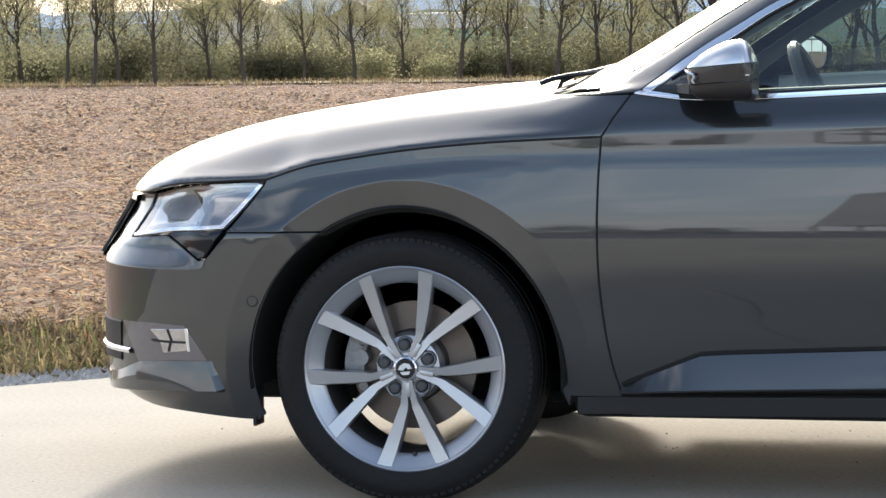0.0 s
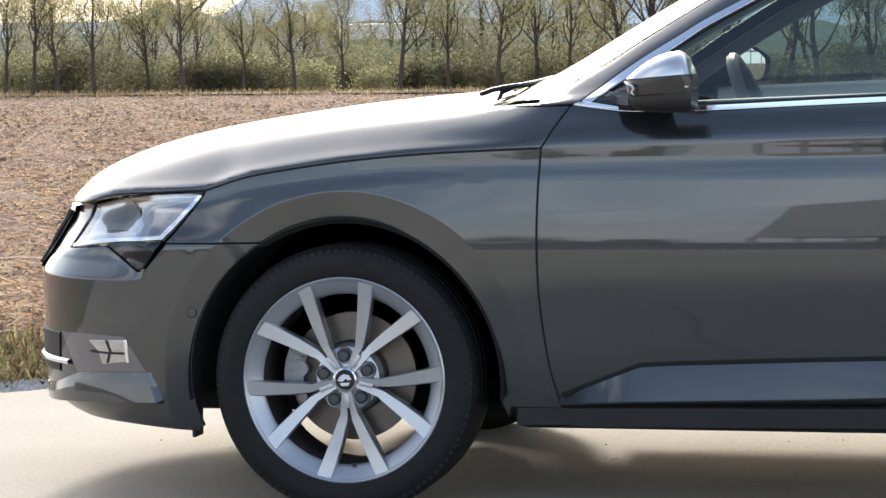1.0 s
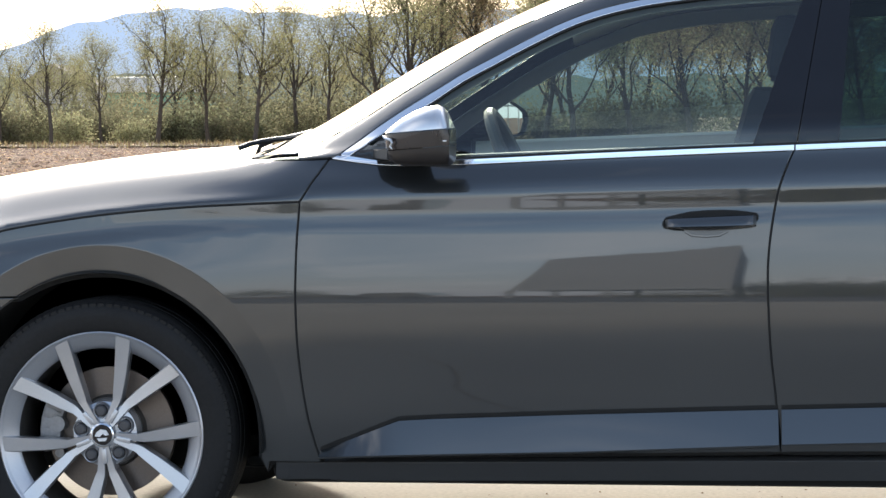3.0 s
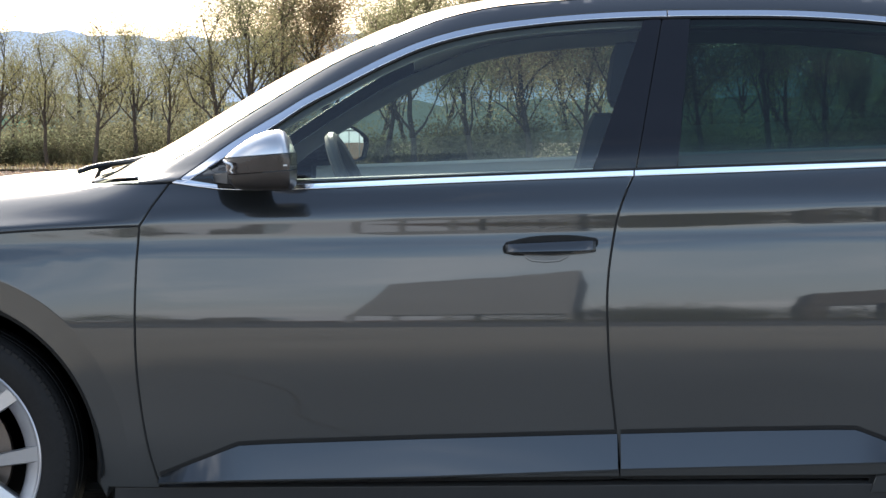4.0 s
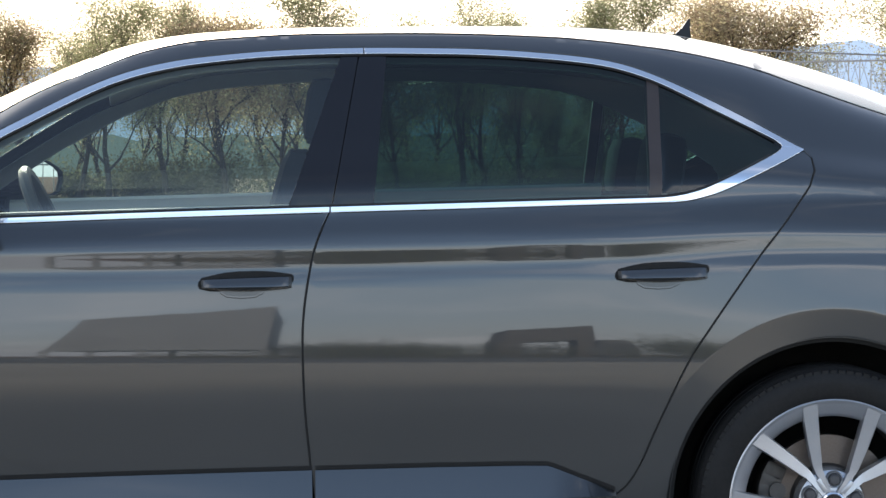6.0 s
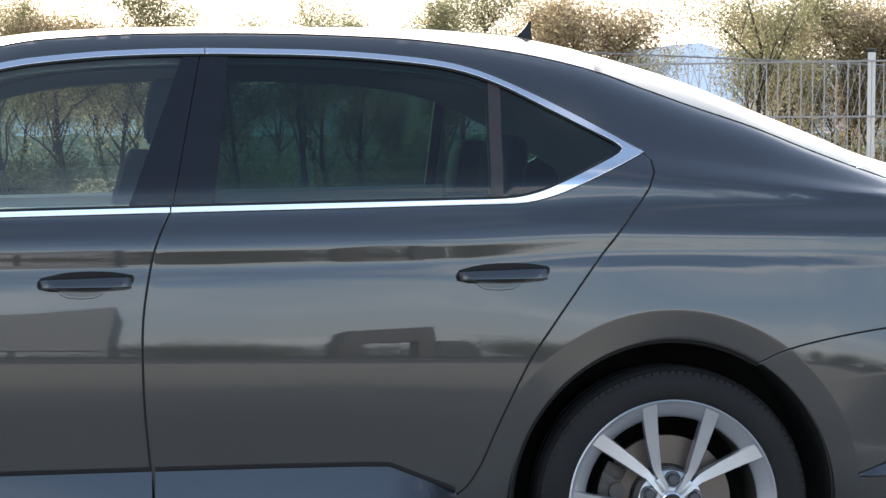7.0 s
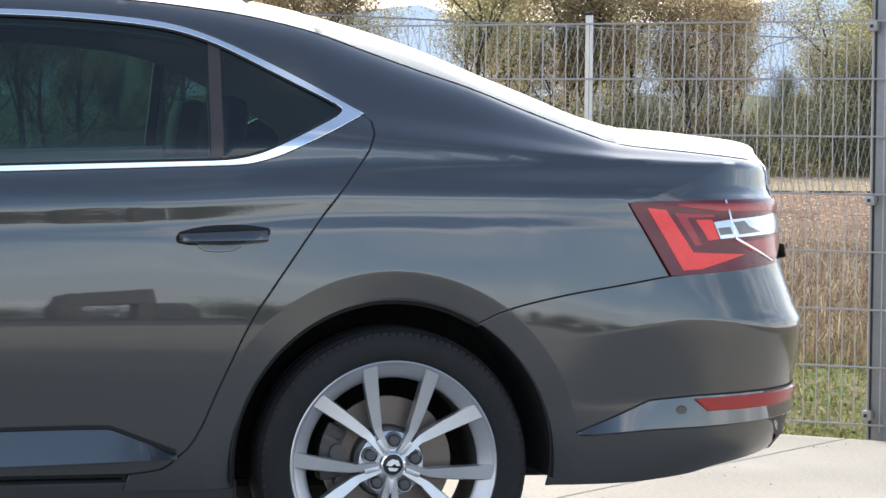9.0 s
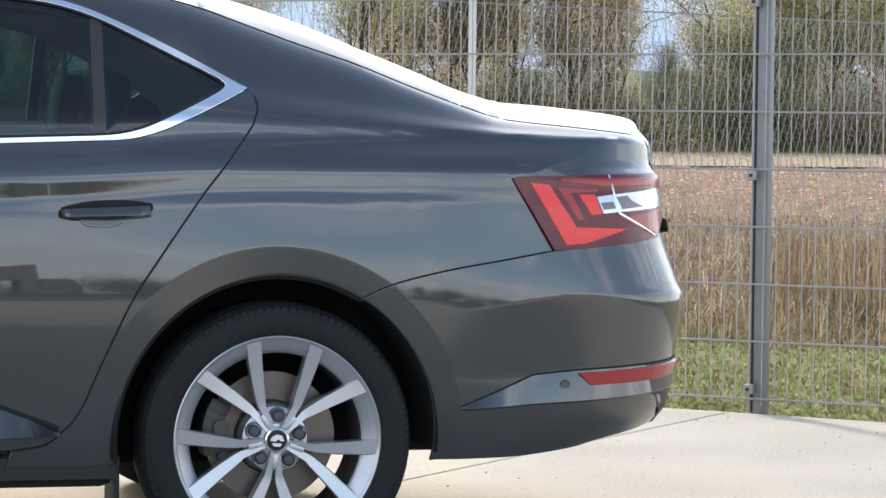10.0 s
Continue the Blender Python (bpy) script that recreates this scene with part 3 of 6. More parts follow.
def ground_mat(name, c1, c2, c3, scale, bump, rough=0.95):
    """Loose ground: three earth colours mixed at two scales, with clods as relief."""
    m = bpy.data.materials.new(name)
    m.use_nodes = True
    nt = m.node_tree
    b = nt.nodes["Principled BSDF"]
    b.inputs["Roughness"].default_value = rough
    b.inputs["Specular IOR Level"].default_value = 0.2
    tc = nt.nodes.new("ShaderNodeTexCoord")
    outs = []
    for s, d in ((scale, 6.0), (scale * 0.09, 3.0), (scale * 4.5, 3.0)):
        n = nt.nodes.new("ShaderNodeTexNoise")
        n.inputs["Scale"].default_value = s
        n.inputs["Detail"].default_value = d
        n.inputs["Roughness"].default_value = 0.65
        nt.links.new(tc.outputs["Object"], n.inputs["Vector"])
        outs.append(n)
    r1 = nt.nodes.new("ShaderNodeValToRGB")
    r1.color_ramp.elements[0].position, r1.color_ramp.elements[1].position = 0.36, 0.66
    r1.color_ramp.elements[0].color, r1.color_ramp.elements[1].color = (*c1, 1), (*c2, 1)
    nt.links.new(outs[0].outputs["Fac"], r1.inputs[0])
    r2 = nt.nodes.new("ShaderNodeMapRange")
    r2.inputs["From Min"].default_value, r2.inputs["From Max"].default_value = 0.45, 0.75
    nt.links.new(outs[1].outputs["Fac"], r2.inputs["Value"])
    mx = nt.nodes.new("ShaderNodeMix")
    mx.data_type = "RGBA"
    nt.links.new(r2.outputs[0], mx.inputs["Factor"])
    nt.links.new(r1.outputs[0], mx.inputs[6])
    mx.inputs[7].default_value = (*c3, 1)
    nt.links.new(mx.outputs[2], b.inputs["Base Color"])
    ad = nt.nodes.new("ShaderNodeMath")
    nt.links.new(outs[0].outputs["Fac"], ad.inputs[0])
    nt.links.new(outs[2].outputs["Fac"], ad.inputs[1])
    bp = nt.nodes.new("ShaderNodeBump")
    bp.inputs["Distance"].default_value = bump
    nt.links.new(ad.outputs[0], bp.inputs["Height"])
    nt.links.new(bp.outputs[0], b.inputs["Normal"])
    return m


def leaf_mat(name, color, vary=0.35, through=0.5, hue=0.05):
    """Leaves and blades: matt, with light shining through, varied from piece to piece."""
    m = bpy.data.materials.new(name)
    m.use_nodes = True
    nt = m.node_tree
    nt.nodes.remove(nt.nodes["Principled BSDF"])
    geo = nt.nodes.new("ShaderNodeNewGeometry")
    hs = nt.nodes.new("ShaderNodeHueSaturation")
    hs.inputs["Color"].default_value = (*color, 1)
    for out, lo, hi in (("Hue", 0.5 - hue, 0.5 + hue), ("Value", 1 - vary, 1 + vary)):
        mr = nt.nodes.new("ShaderNodeMapRange")
        mr.inputs["To Min"].default_value, mr.inputs["To Max"].default_value = lo, hi
        nt.links.new(geo.outputs["Random Per Island"], mr.inputs["Value"])
        nt.links.new(mr.outputs[0], hs.inputs[out])
    d = nt.nodes.new("ShaderNodeBsdfDiffuse")
    t = nt.nodes.new("ShaderNodeBsdfTranslucent")
    mix = nt.nodes.new("ShaderNodeMixShader")
    mix.inputs[0].default_value = through
    for s in (d, t):
        nt.links.new(hs.outputs[0], s.inputs["Color"])
    nt.links.new(d.outputs[0], mix.inputs[1])
    nt.links.new(t.outputs[0], mix.inputs[2])
    nt.links.new(mix.outputs[0], nt.nodes["Material Output"].inputs["Surface"])
    return m


GREY = mat("weathered_concrete", (0.46, 0.42, 0.355), spec=0.12, rough=0.9, bump=0.0016, scale=70, vary=0.24, big=0.9, detail=12)
SOIL = ground_mat("dry_field_soil", (0.145, 0.078, 0.048), (0.38, 0.235, 0.155), (0.285, 0.175, 0.115), 2.6, 0.12)
VERGE = ground_mat("verge_earth", (0.10, 0.085, 0.045), (0.30, 0.24, 0.13), (0.16, 0.17, 0.06), 5.0, 0.03)
JOINT = mat("joint_dirt", (0.085, 0.074, 0.062), rough=0.95, bump=0.002, scale=90, vary=0.3)
STRAW = leaf_mat("pale_straw", (0.68, 0.50, 0.35), 0.5, 0.25, 0.015)
DRYGRASS = leaf_mat("dry_grass", (0.33, 0.25, 0.14), 0.4, 0.4, 0.03)
GREENGRASS = leaf_mat("green_grass", (0.20, 0.225, 0.085), 0.45, 0.45, 0.05)
WEED = leaf_mat("olive_weeds", (0.145, 0.135, 0.06), 0.45, 0.4, 0.05)
STALK = leaf_mat("grey_dry_stalks", (0.40, 0.32, 0.23), 0.5, 0.3, 0.03)
DRYWEED = leaf_mat("brown_dry_weeds", (0.25, 0.185, 0.12), 0.55, 0.35, 0.04)
CLOD = leaf_mat("earth_clod", (0.27, 0.175, 0.115), 0.55, 0.0, 0.012)
STONE = mat("gravel_stone", (0.46, 0.44, 0.41), rough=0.9, bump=0.004, scale=60, vary=0.3)
WIRE = mat("galvanised_wire", (0.36, 0.35, 0.335), rough=0.45, metal=0.6, vary=0.15, scale=120)
POST = mat("galvanised_post", (0.25, 0.255, 0.26), rough=0.5, metal=0.5, vary=0.12, scale=40)
PALEPOST = mat("pale_steel_post", (0.66, 0.65, 0.62), rough=0.55, metal=0.2, vary=0.1, scale=40)
BARK = mat("grey_bark", (0.085, 0.068, 0.055), rough=0.95, bump=0.02, scale=12, vary=0.3)

rng = np.random.default_rng(7)
# one sheet out to the horizon: fine near the car, coarse far off
gx = np.unique(np.concatenate([np.linspace(-4000, -400, 7), np.linspace(-400, -70, 12), np.arange(-70, 80, 0.6), np.linspace(80, 400, 12), np.linspace(400, 4000, 7)]))
gy = np.unique(np.concatenate([np.linspace(-4000, -60, 8), np.arange(-60, 2, 4.0), np.arange(2, 40, 0.45), np.arange(40, 150, 1.2), np.linspace(150, 6000, 14)]))
XX, YY = np.meshgrid(gx, gy)
PP = np.stack([XX.ravel(), YY.ravel()], 1)
inside_field = (np.abs(PP[:, 0] - 5) < 74) & (PP[:, 1] > 6) & (PP[:, 1] < 140)
furrow = 0.035 * np.sin(PP[:, 1] * 4.2 + 0.6 * np.sin(PP[:, 0] * 0.3)) + 0.03 * np.sin(PP[:, 0] * 2.9 + PP[:, 1]) + rng.normal(0, 0.022, len(PP))
ZZ = np.where(inside_field, -0.06 + furrow, -0.06)
nxg = len(gx)
gf = [(r * nxg + c, r * nxg + c + 1, (r + 1) * nxg + c + 1, (r + 1) * nxg + c) for r in range(len(gy) - 1) for c in range(nxg - 1)]
tagged(mesh_object("ground", np.stack([PP[:, 0], PP[:, 1], ZZ], 1), gf, SOIL), "brown harvested stubble field", "field", kind="structure")


def to_world(u, v, z=0.0):
    return SLAB_0 + SLAB_U * u + SLAB_V * v + Vector((0, 0, z))


# pavement: joint bed with slabs on it
b = bmesh.new()
b.faces.new([b.verts.new(to_world(u, v, -0.014)) for u, v in ((-14.4, -4.30), (2.42, -4.30), (2.42, 26.0), (-14.4, 26.0))])
pavement = tagged(part("pavement", b, JOINT), "pale concrete slabs with dark joints", "pavement", kind="structure")
SLAB_W, SLAB_L = 4.33, 16.85
for i in range(-1, 6):
    u1 = 2.45
    u0 = u1 - SLAB_L
    v0 = i * SLAB_W
    g = bmesh.new()
    box_bm(g, (u0 + 0.0048, v0 + 0.0048, -0.10), (u1 - 0.0048, v0 + SLAB_W - 0.0048, 0.0), 0.004)
    for v in g.verts:
        v.co = to_world(v.co.x, v.co.y, v.co.z)
    part("slab", g, GREY, pavement, smooth=False)


def scatter(name, n, place, blade, material, label, category):
    """Many small pieces in one mesh."""
    V, F = [], []
    for k in range(n):
        p = place(k)
        if p is None:
            continue
        vv, ff = blade(p)
        base = len(V)
        V += vv
        F += [tuple(i + base for i in f) for f in ff]
    ob = mesh_object(name, V, F, material, smooth=False)
    return tagged(ob, label, category, kind="stuff")


def in_wedge(rmin, rmax, a0, a1, power=1.0):
    """A random place in front of the eye, between two bearings, denser near."""
    t = rng.random()
    r = 1.0 / (1.0 / rmin + (1.0 / rmax - 1.0 / rmin) * t ** power)
    a = radians(a0 + (a1 - a0) * rng.random())
    return Vector((EYE[0] + r * math.sin(a), EYE[1] + r * math.cos(a), 0))


def off_slab(p, gap=0.0):
    d = p - SLAB_0
    return d.dot(SLAB_U) > 2.45 + gap or d.dot(SLAB_V) < -SLAB_W - gap


def straw(p):
    r = (p - Vector(EYE)).length
    ln = (0.014 + 0.050 * rng.random() ** 2) * (1 + r / 45)
    w = 0.0015 + 0.0030 * rng.random() + r * 0.00020
    a = rng.random() * 6.28
    d = Vector((math.cos(a), math.sin(a), rng.normal(0, 0.22)))
    s = Vector((-math.sin(a), math.cos(a), 0.6)).normalized() * w
    z = Vector((p.x, p.y, -0.035 + 0.03 * rng.random()))
    return [z - s, z + s, z + d * ln + s, z + d * ln - s], [(0, 1, 2, 3)]


def clod(p):
    r = (p - Vector(EYE)).length
    q = (0.008 + 0.024 * rng.random() ** 2) * (1 + r / 50)
    c = Vector((p.x, p.y, -0.05))
    vs = []
    for dx, dy, dz in ((1, 0, 0), (0, 1, 0), (-1, 0, 0), (0, -1, 0), (0, 0, 0.8)):
        vs.append(c + Vector((dx, dy, dz)) * q * (0.6 + 0.8 * rng.random()))
    return vs, [(0, 1, 4), (1, 2, 4), (2, 3, 4), (3, 0, 4)]


def grass_blade(h0, h1, lean=0.5, w=0.004):
    def make(p):
        r = (p - Vector(EYE)).length
        h = h0 + (h1 - h0) * rng.random()
        a = rng.random() * 6.28
        d = Vector((math.cos(a), math.sin(a), 0))
        s = Vector((-math.sin(a), math.cos(a), 0)) * (w * (0.7 + 0.6 * rng.random()) + r * 0.00008)
        k = lean * rng.random()
        base = Vector((p.x, p.y, -0.06))
        m = base + d * h * k * 0.35 + Vector((0, 0, h * 0.6))
        t = base + d * h * k + Vector((0, 0, h * (1 - 0.4 * k)))
        return [base - s, base + s, m + s * 0.8, m - s * 0.8, t], [(0, 1, 2, 3), (3, 2, 4)]
    return make


def left_field(rmin, rmax, power=1.0, gap=0.3, a0=-23, a1=5):
    def place(k):
        p = in_wedge(rmin, rmax, a0, a1, power)
        return p if off_slab(p, gap) else None
    return place


scatter("field_straw", 150000, left_field(12, 110, 0.85), straw, STRAW, "pale straw and stubble strewn over brown soil", "straw")
scatter("field_clods", 75000, left_field(11, 90, 0.9), clod, CLOD, "dry brown earth clods on the field", "soil")


def verge_place(k):
    p = in_wedge(9.2, 14.0, -23, -8, 0.8)
    d = -(p - SLAB_0).dot(SLAB_V) - SLAB_W
    return p if 0.35 < d < 0.35 + 2.6 * rng.random() ** 1.2 else None


scatter("verge_dry_grass", 14000, verge_place, grass_blade(0.03, 0.15, 2.0), DRYGRASS, "dry tan grass along the concrete edge", "grass")
scatter("verge_weeds", 6500, verge_place, grass_blade(0.03, 0.15, 2.6, 0.005), WEED, "low green weeds along the concrete edge", "weeds")


def gravel_place(k):
    v = -SLAB_W - 0.02 - 0.42 * rng.random()
    return to_world(-3.5 + 7 * rng.random(), v)


def pebble(p):
    q = 0.006 + 0.016 * rng.random() ** 2
    c = Vector((p.x, p.y, -0.02))
    vs = [c + Vector((dx, dy, dz)) * q * (0.6 + 0.8 * rng.random()) for dx, dy, dz in ((1, 0, 0), (0, 1, 0), (-1, 0, 0), (0, -1, 0), (0, 0, 0.9))]
    return vs, [(0, 1, 4), (1, 2, 4), (2, 3, 4), (3, 0, 4)]


b = bmesh.new()
b.faces.new([b.verts.new(to_world(u, v, -0.045)) for u, v in ((-14.4, -4.3), (2.46, -4.3), (2.46, -6.6), (-14.4, -6.6))])
tagged(part("left_verge", b, VERGE), "brown and green verge beside the slab", "verge", kind="structure")
b = bmesh.new()
b.faces.new([b.verts.new(to_world(u, v, -0.035)) for u, v in ((-6, -4.36), (2.4, -4.36), (2.4, -4.85), (-6, -4.75))])
tagged(part("gravel_strip", b, STONE), "narrow grey gravel strip by the slab", "gravel", kind="structure")
scatter("gravel", 5000, gravel_place, pebble, STONE, "loose grey gravel beside the concrete", "gravel")


def crumbs_place(k):
    return to_world(-6 + 8.3 * rng.random(), -4.2 + 9 * rng.random(), 0.024)


def crumb(p):
    q = 0.0012 + 0.0035 * rng.random() ** 3
    c = Vector((p.x, p.y, 0.0002))
    vs = [c + Vector((dx, dy, dz)) * q * (0.6 + 0.8 * rng.random()) for dx, dy, dz in ((1, 0, 0), (0, 1, 0), (-1, 0, 0), (0, -1, 0), (0, 0, 0.8))]
    return vs, [(0, 1, 4), (1, 2, 4), (2, 3, 4), (3, 0, 4)]


scatter("yard_grit", 2200, crumbs_place, crumb, CLOD, "small dirt crumbs lying on the concrete", "grit")


# right of the car: dirt edge, grass, tall dry weeds behind the fence
def behind_fence(d0, d1, a0=6, a1=25, power=1.0):
    def place(k):
        a = radians(a0 + (a1 - a0) * rng.random())
        dirv = Vector((math.sin(a), math.cos(a), 0))
        e = Vector((EYE[0], EYE[1], 0))
        base = (SLAB_0 + SLAB_U * 2.45 - e).dot(SLAB_U) / dirv.dot(SLAB_U)
        return e + dirv * (base + d0 + (d1 - d0) * rng.random() ** power)
    return place


b = bmesh.new()
b.faces.new([b.verts.new(to_world(u, v, -0.03)) for u, v in ((2.47, -4.0), (8.5, -4.0), (8.5, 30), (2.47, 30))])
tagged(part("grass_ground", b, VERGE), "green and brown verge behind the fence", "verge", kind="structure")
scatter("grass", 34000, behind_fence(0.2, 6.2, power=1.1), grass_blade(0.02, 0.085, 1.8, 0.005), GREENGRASS, "short green grass behind the wire fence", "grass")
scatter("edge_dry_grass", 9000, behind_fence(-0.02, 5.0, power=1.8), grass_blade(0.015, 0.075, 2.2), DRYGRASS, "dry trampled grass at the slab edge", "grass")
scatter("dry_weeds", 24000, behind_fence(3.8, 22, power=1.3), grass_blade(0.06, 0.26, 2.4, 0.0025), DRYWEED, "tall dry tan weeds behind the fence", "weeds")
scatter("brown_weeds", 1500, behind_fence(5.5, 9.5, 20.2, 23.0), grass_blade(0.2, 0.6, 1.0, 0.0025), DRYWEED, "clump of taller brown weeds behind the fence", "weeds")
scatter("dry_stalks", 14000, behind_fence(5.0, 30, power=1.2), grass_blade(0.06, 0.30, 2.4, 0.0025), STALK, "pale dry stalks behind the fence", "stalks")
scatter("right_straw", 14000, behind_fence(20, 100, power=1.8), straw, STRAW, "pale straw over the far field", "straw")


# ---- fences ----
FENCE_DIR = Vector((0.777, -0.63, 0)).normalized()
FENCE_0 = Vector((5.28, 2.51, 0))


def bar(bm, a, c, r, seg=6):
    tube_bm(bm, [a, c], r, seg)


fence = tagged(new("mesh_fence"), "galvanised welded bar fence beside the concrete", "fence")
S0, S1 = -3.2, 2.6
LEVELS = [0.055 + 0.2155 * k for k in range(8)]
for z in LEVELS:
    g = bmesh.new()
    bar(g, FENCE_0 + FENCE_DIR * -S1 + Vector((0, 0, z)), FENCE_0 + FENCE_DIR * -S0 + Vector((0, 0, z)), 0.0042)
    part("horizontal_wire", g, WIRE, fence)
g = bmesh.new()
bar(g, Vector((0, 0, 0.03)), Vector((0, 0, 1.566)), 0.0024, 5)
me = None
nrm = Vector((-FENCE_DIR.y, FENCE_DIR.x, 0))
k = 0
s = -S1
while s < -S0:
    p = FENCE_0 + FENCE_DIR * s + nrm * 0.007
    if me is None:
        ob = part("vertical_wire", g, WIRE, fence)
        me = ob.data
    else:
        ob = new("vertical_wire", me)
        ob.parent = fence
    ob.location = p
    s += 0.0505
for s, w, top in ((0.0, 0.034, 1.68), (-1.207, 0.017, 1.60), (2.5, 0.034, 1.68), (-2.56, 0.017, 1.60)):
    g = bmesh.new()
    m = Matrix.Translation(FENCE_0 + FENCE_DIR * s + nrm * 0.05) @ Matrix.Rotation(math.atan2(FENCE_DIR.y, FENCE_DIR.x), 4, "Z")
    dp = 0.025 if w > 0.03 else 0.008
    w = w if w > 0.03 else 0.0145
    box_bm(g, (-w, -dp, -0.05), (w, dp, top), 0.004, m)
    post = part("fence_post", g, POST if w > 0.03 else PALEPOST, fence, "grey steel fence post" if w > 0.03 else "pale slim fence post")
    g = bmesh.new()
    box_bm(g, (-w - 0.002, -dp - 0.002, top), (w + 0.002, dp + 0.002, top + 0.014), 0.004, m)
    part("post_cap", g, BLACK, post)
    if w > 0.03:
        g = bmesh.new()
        box_bm(g, (-w + 0.012, -0.028, 0.0), (-w + 0.020, -0.026, top), 0.0, m)
        part("post_slot", g, BLACK, post)
        for z in (LEVELS[0] + 0.036, LEVELS[4] - 0.022, LEVELS[7] - 0.02):
            g = bmesh.new()
            box_bm(g, (-w - 0.006, -0.066, z - 0.018), (-w + 0.032, -0.03, z + 0.018), 0.004, m)
            clip = part("wire_clip", g, WIRE, post, "pale clamp with a screw")
            g = bmesh.new()
            box_bm(g, (-w + 0.006, -0.069, z - 0.006), (-w + 0.018, -0.066, z + 0.006), 0.0, m)
            part("clip_screw", g, BLACK, clip)

# a chain-link fence further back
C0, C1 = Vector((3.9, 11.32, 0)), Vector((14.2, 17.0, 0))
cdir = (C1 - C0).normalized()
clen = (C1 - C0).length
V, F = [], []
pitch_c, rise_c, rad = 0.080, 0.110, 0.0022
ncol = int(clen / pitch_c)
nrow = int(1.98 / rise_c)
for i in range(ncol):
    for r_ in range(nrow):
        a = C0 + cdir * (i + (0.5 if r_ % 2 else 0.0)) * pitch_c + Vector((0, 0, r_ * rise_c))
        for q in (1, -1):
            if (r_ % 2 == 0) == (q == 1):
                c_ = C0 + cdir * (i + 0.5) * pitch_c + Vector((0, 0, (r_ + 1) * rise_c)) if r_ % 2 == 0 else C0 + cdir * (i + 1.0) * pitch_c + Vector((0, 0, (r_ + 1) * rise_c))
            else:
                c_ = C0 + cdir * (i - 0.5) * pitch_c + Vector((0, 0, (r_ + 1) * rise_c)) if r_ % 2 == 0 else C0 + cdir * i * pitch_c + Vector((0, 0, (r_ + 1) * rise_c))
            d = (c_ - a).normalized()
            sd = d.cross(Vector((-cdir.y, cdir.x, 0))) * rad
            up = Vector((-cdir.y, cdir.x, 0)) * rad
            n0 = len(V)
            V += [a + sd, a + up - sd * 0.5, a - up - sd * 0.5, c_ + sd, c_ + up - sd * 0.5, c_ - up - sd * 0.5]
            F += [(n0, n0 + 1, n0 + 4, n0 + 3), (n0 + 1, n0 + 2, n0 + 5, n0 + 4), (n0 + 2, n0, n0 + 3, n0 + 5)]
chain = tagged(new("chain_link_fence"), "thin chain-link fence behind the welded one", "fence")
net = mesh_object("netting", V, F, WIRE, chain, smooth=False)
net["kind"] = "stuff"
g = bmesh.new()
bar(g, C0 + Vector((0, 0, 1.97)), C1 + Vector((0, 0, 1.97)), 0.006)
part("top_wire", g, WIRE, chain)
for k in range(2):
    g = bmesh.new()
    p = C0 + cdir * (k * (clen - 0.1) + 0.05)
    bar(g, p - Vector((0, 0, 0.06)), p + Vector((0, 0, 2.0)), 0.02, 8)
    part("fence_post", g, POST, chain)


# ---- trees and bushes ----
def build_tree(name, seed, height, leaves, leafsize, spread, material, label, start=0.28):
    r = np.random.default_rng(seed)
    root = tagged(new(name), label, "tree")
    b = bmesh.new()
    tips = []

    def limb(p, d, ln, rad, depth):
        pts, q, dd = [p.copy()], p.copy(), d.copy()
        n = 5 if depth == 0 else 4
        for k in range(n):
            dd = (dd + Vector(r.normal(0, 0.10 if depth == 0 else 0.20, 3)) + Vector((0, 0, 0.05))).normalized()
            q = q + dd * ln / n
            pts.append(q.copy())
        tube_bm(b, pts, [rad * (1 - 0.75 * k / n) for k in range(n + 1)], 6 if depth == 0 else 4)
        if depth >= 1:
            tips.extend(pts[2:])
        if depth < 3:
            for _ in range((9, 4, 3)[depth]):
                t = start + (1 - start) * r.random() if depth == 0 else 0.3 + 0.7 * r.random()
                i = min(int(t * n), n - 1)
                at = pts[i].lerp(pts[i + 1], t * n - i)
                a = r.random() * 6.28
                out = Vector((math.cos(a), math.sin(a), 0.35 + 0.7 * r.random())).normalized()
                dirn = (out * spread + dd * 0.6).normalized()
                limb(at, dirn, ln * (0.50 if depth == 0 else 0.60) * (0.7 + 0.5 * r.random()) * (1.15 - 0.4 * t if depth == 0 else 1), rad * (0.42 if depth == 0 else 0.5) * (1.1 - 0.4 * t), depth + 1)

    limb(Vector((0, 0, -0.1)), Vector((r.normal(0, 0.05), r.normal(0, 0.05), 1)).normalized(), height * 0.80, height * 0.020, 0)
    trunk = part("trunk", b, BARK, root)
    V, F = [], []
    for k in range(leaves):
        tpt = tips[int(r.random() * len(tips))]
        p = tpt + Vector(r.normal(0, 0.20 + 0.028 * height, 3))
        a, e = r.random() * 6.28, r.normal(0, 0.7)
        u = Vector((math.cos(a), math.sin(a), e)).normalized() * leafsize * (0.6 + 0.8 * r.random())
        w = u.cross(Vector(r.normal(0, 1, 3))).normalized() * leafsize * 0.5 * (0.6 + 0.8 * r.random())
        n0 = len(V)
        V += [p - u, p + w, p + u, p - w]
        F.append((n0, n0 + 1, n0 + 2, n0 + 3))
    crown = mesh_object("crown", V, F, material, root, smooth=False)
    crown["kind"] = "stuff"
    return root


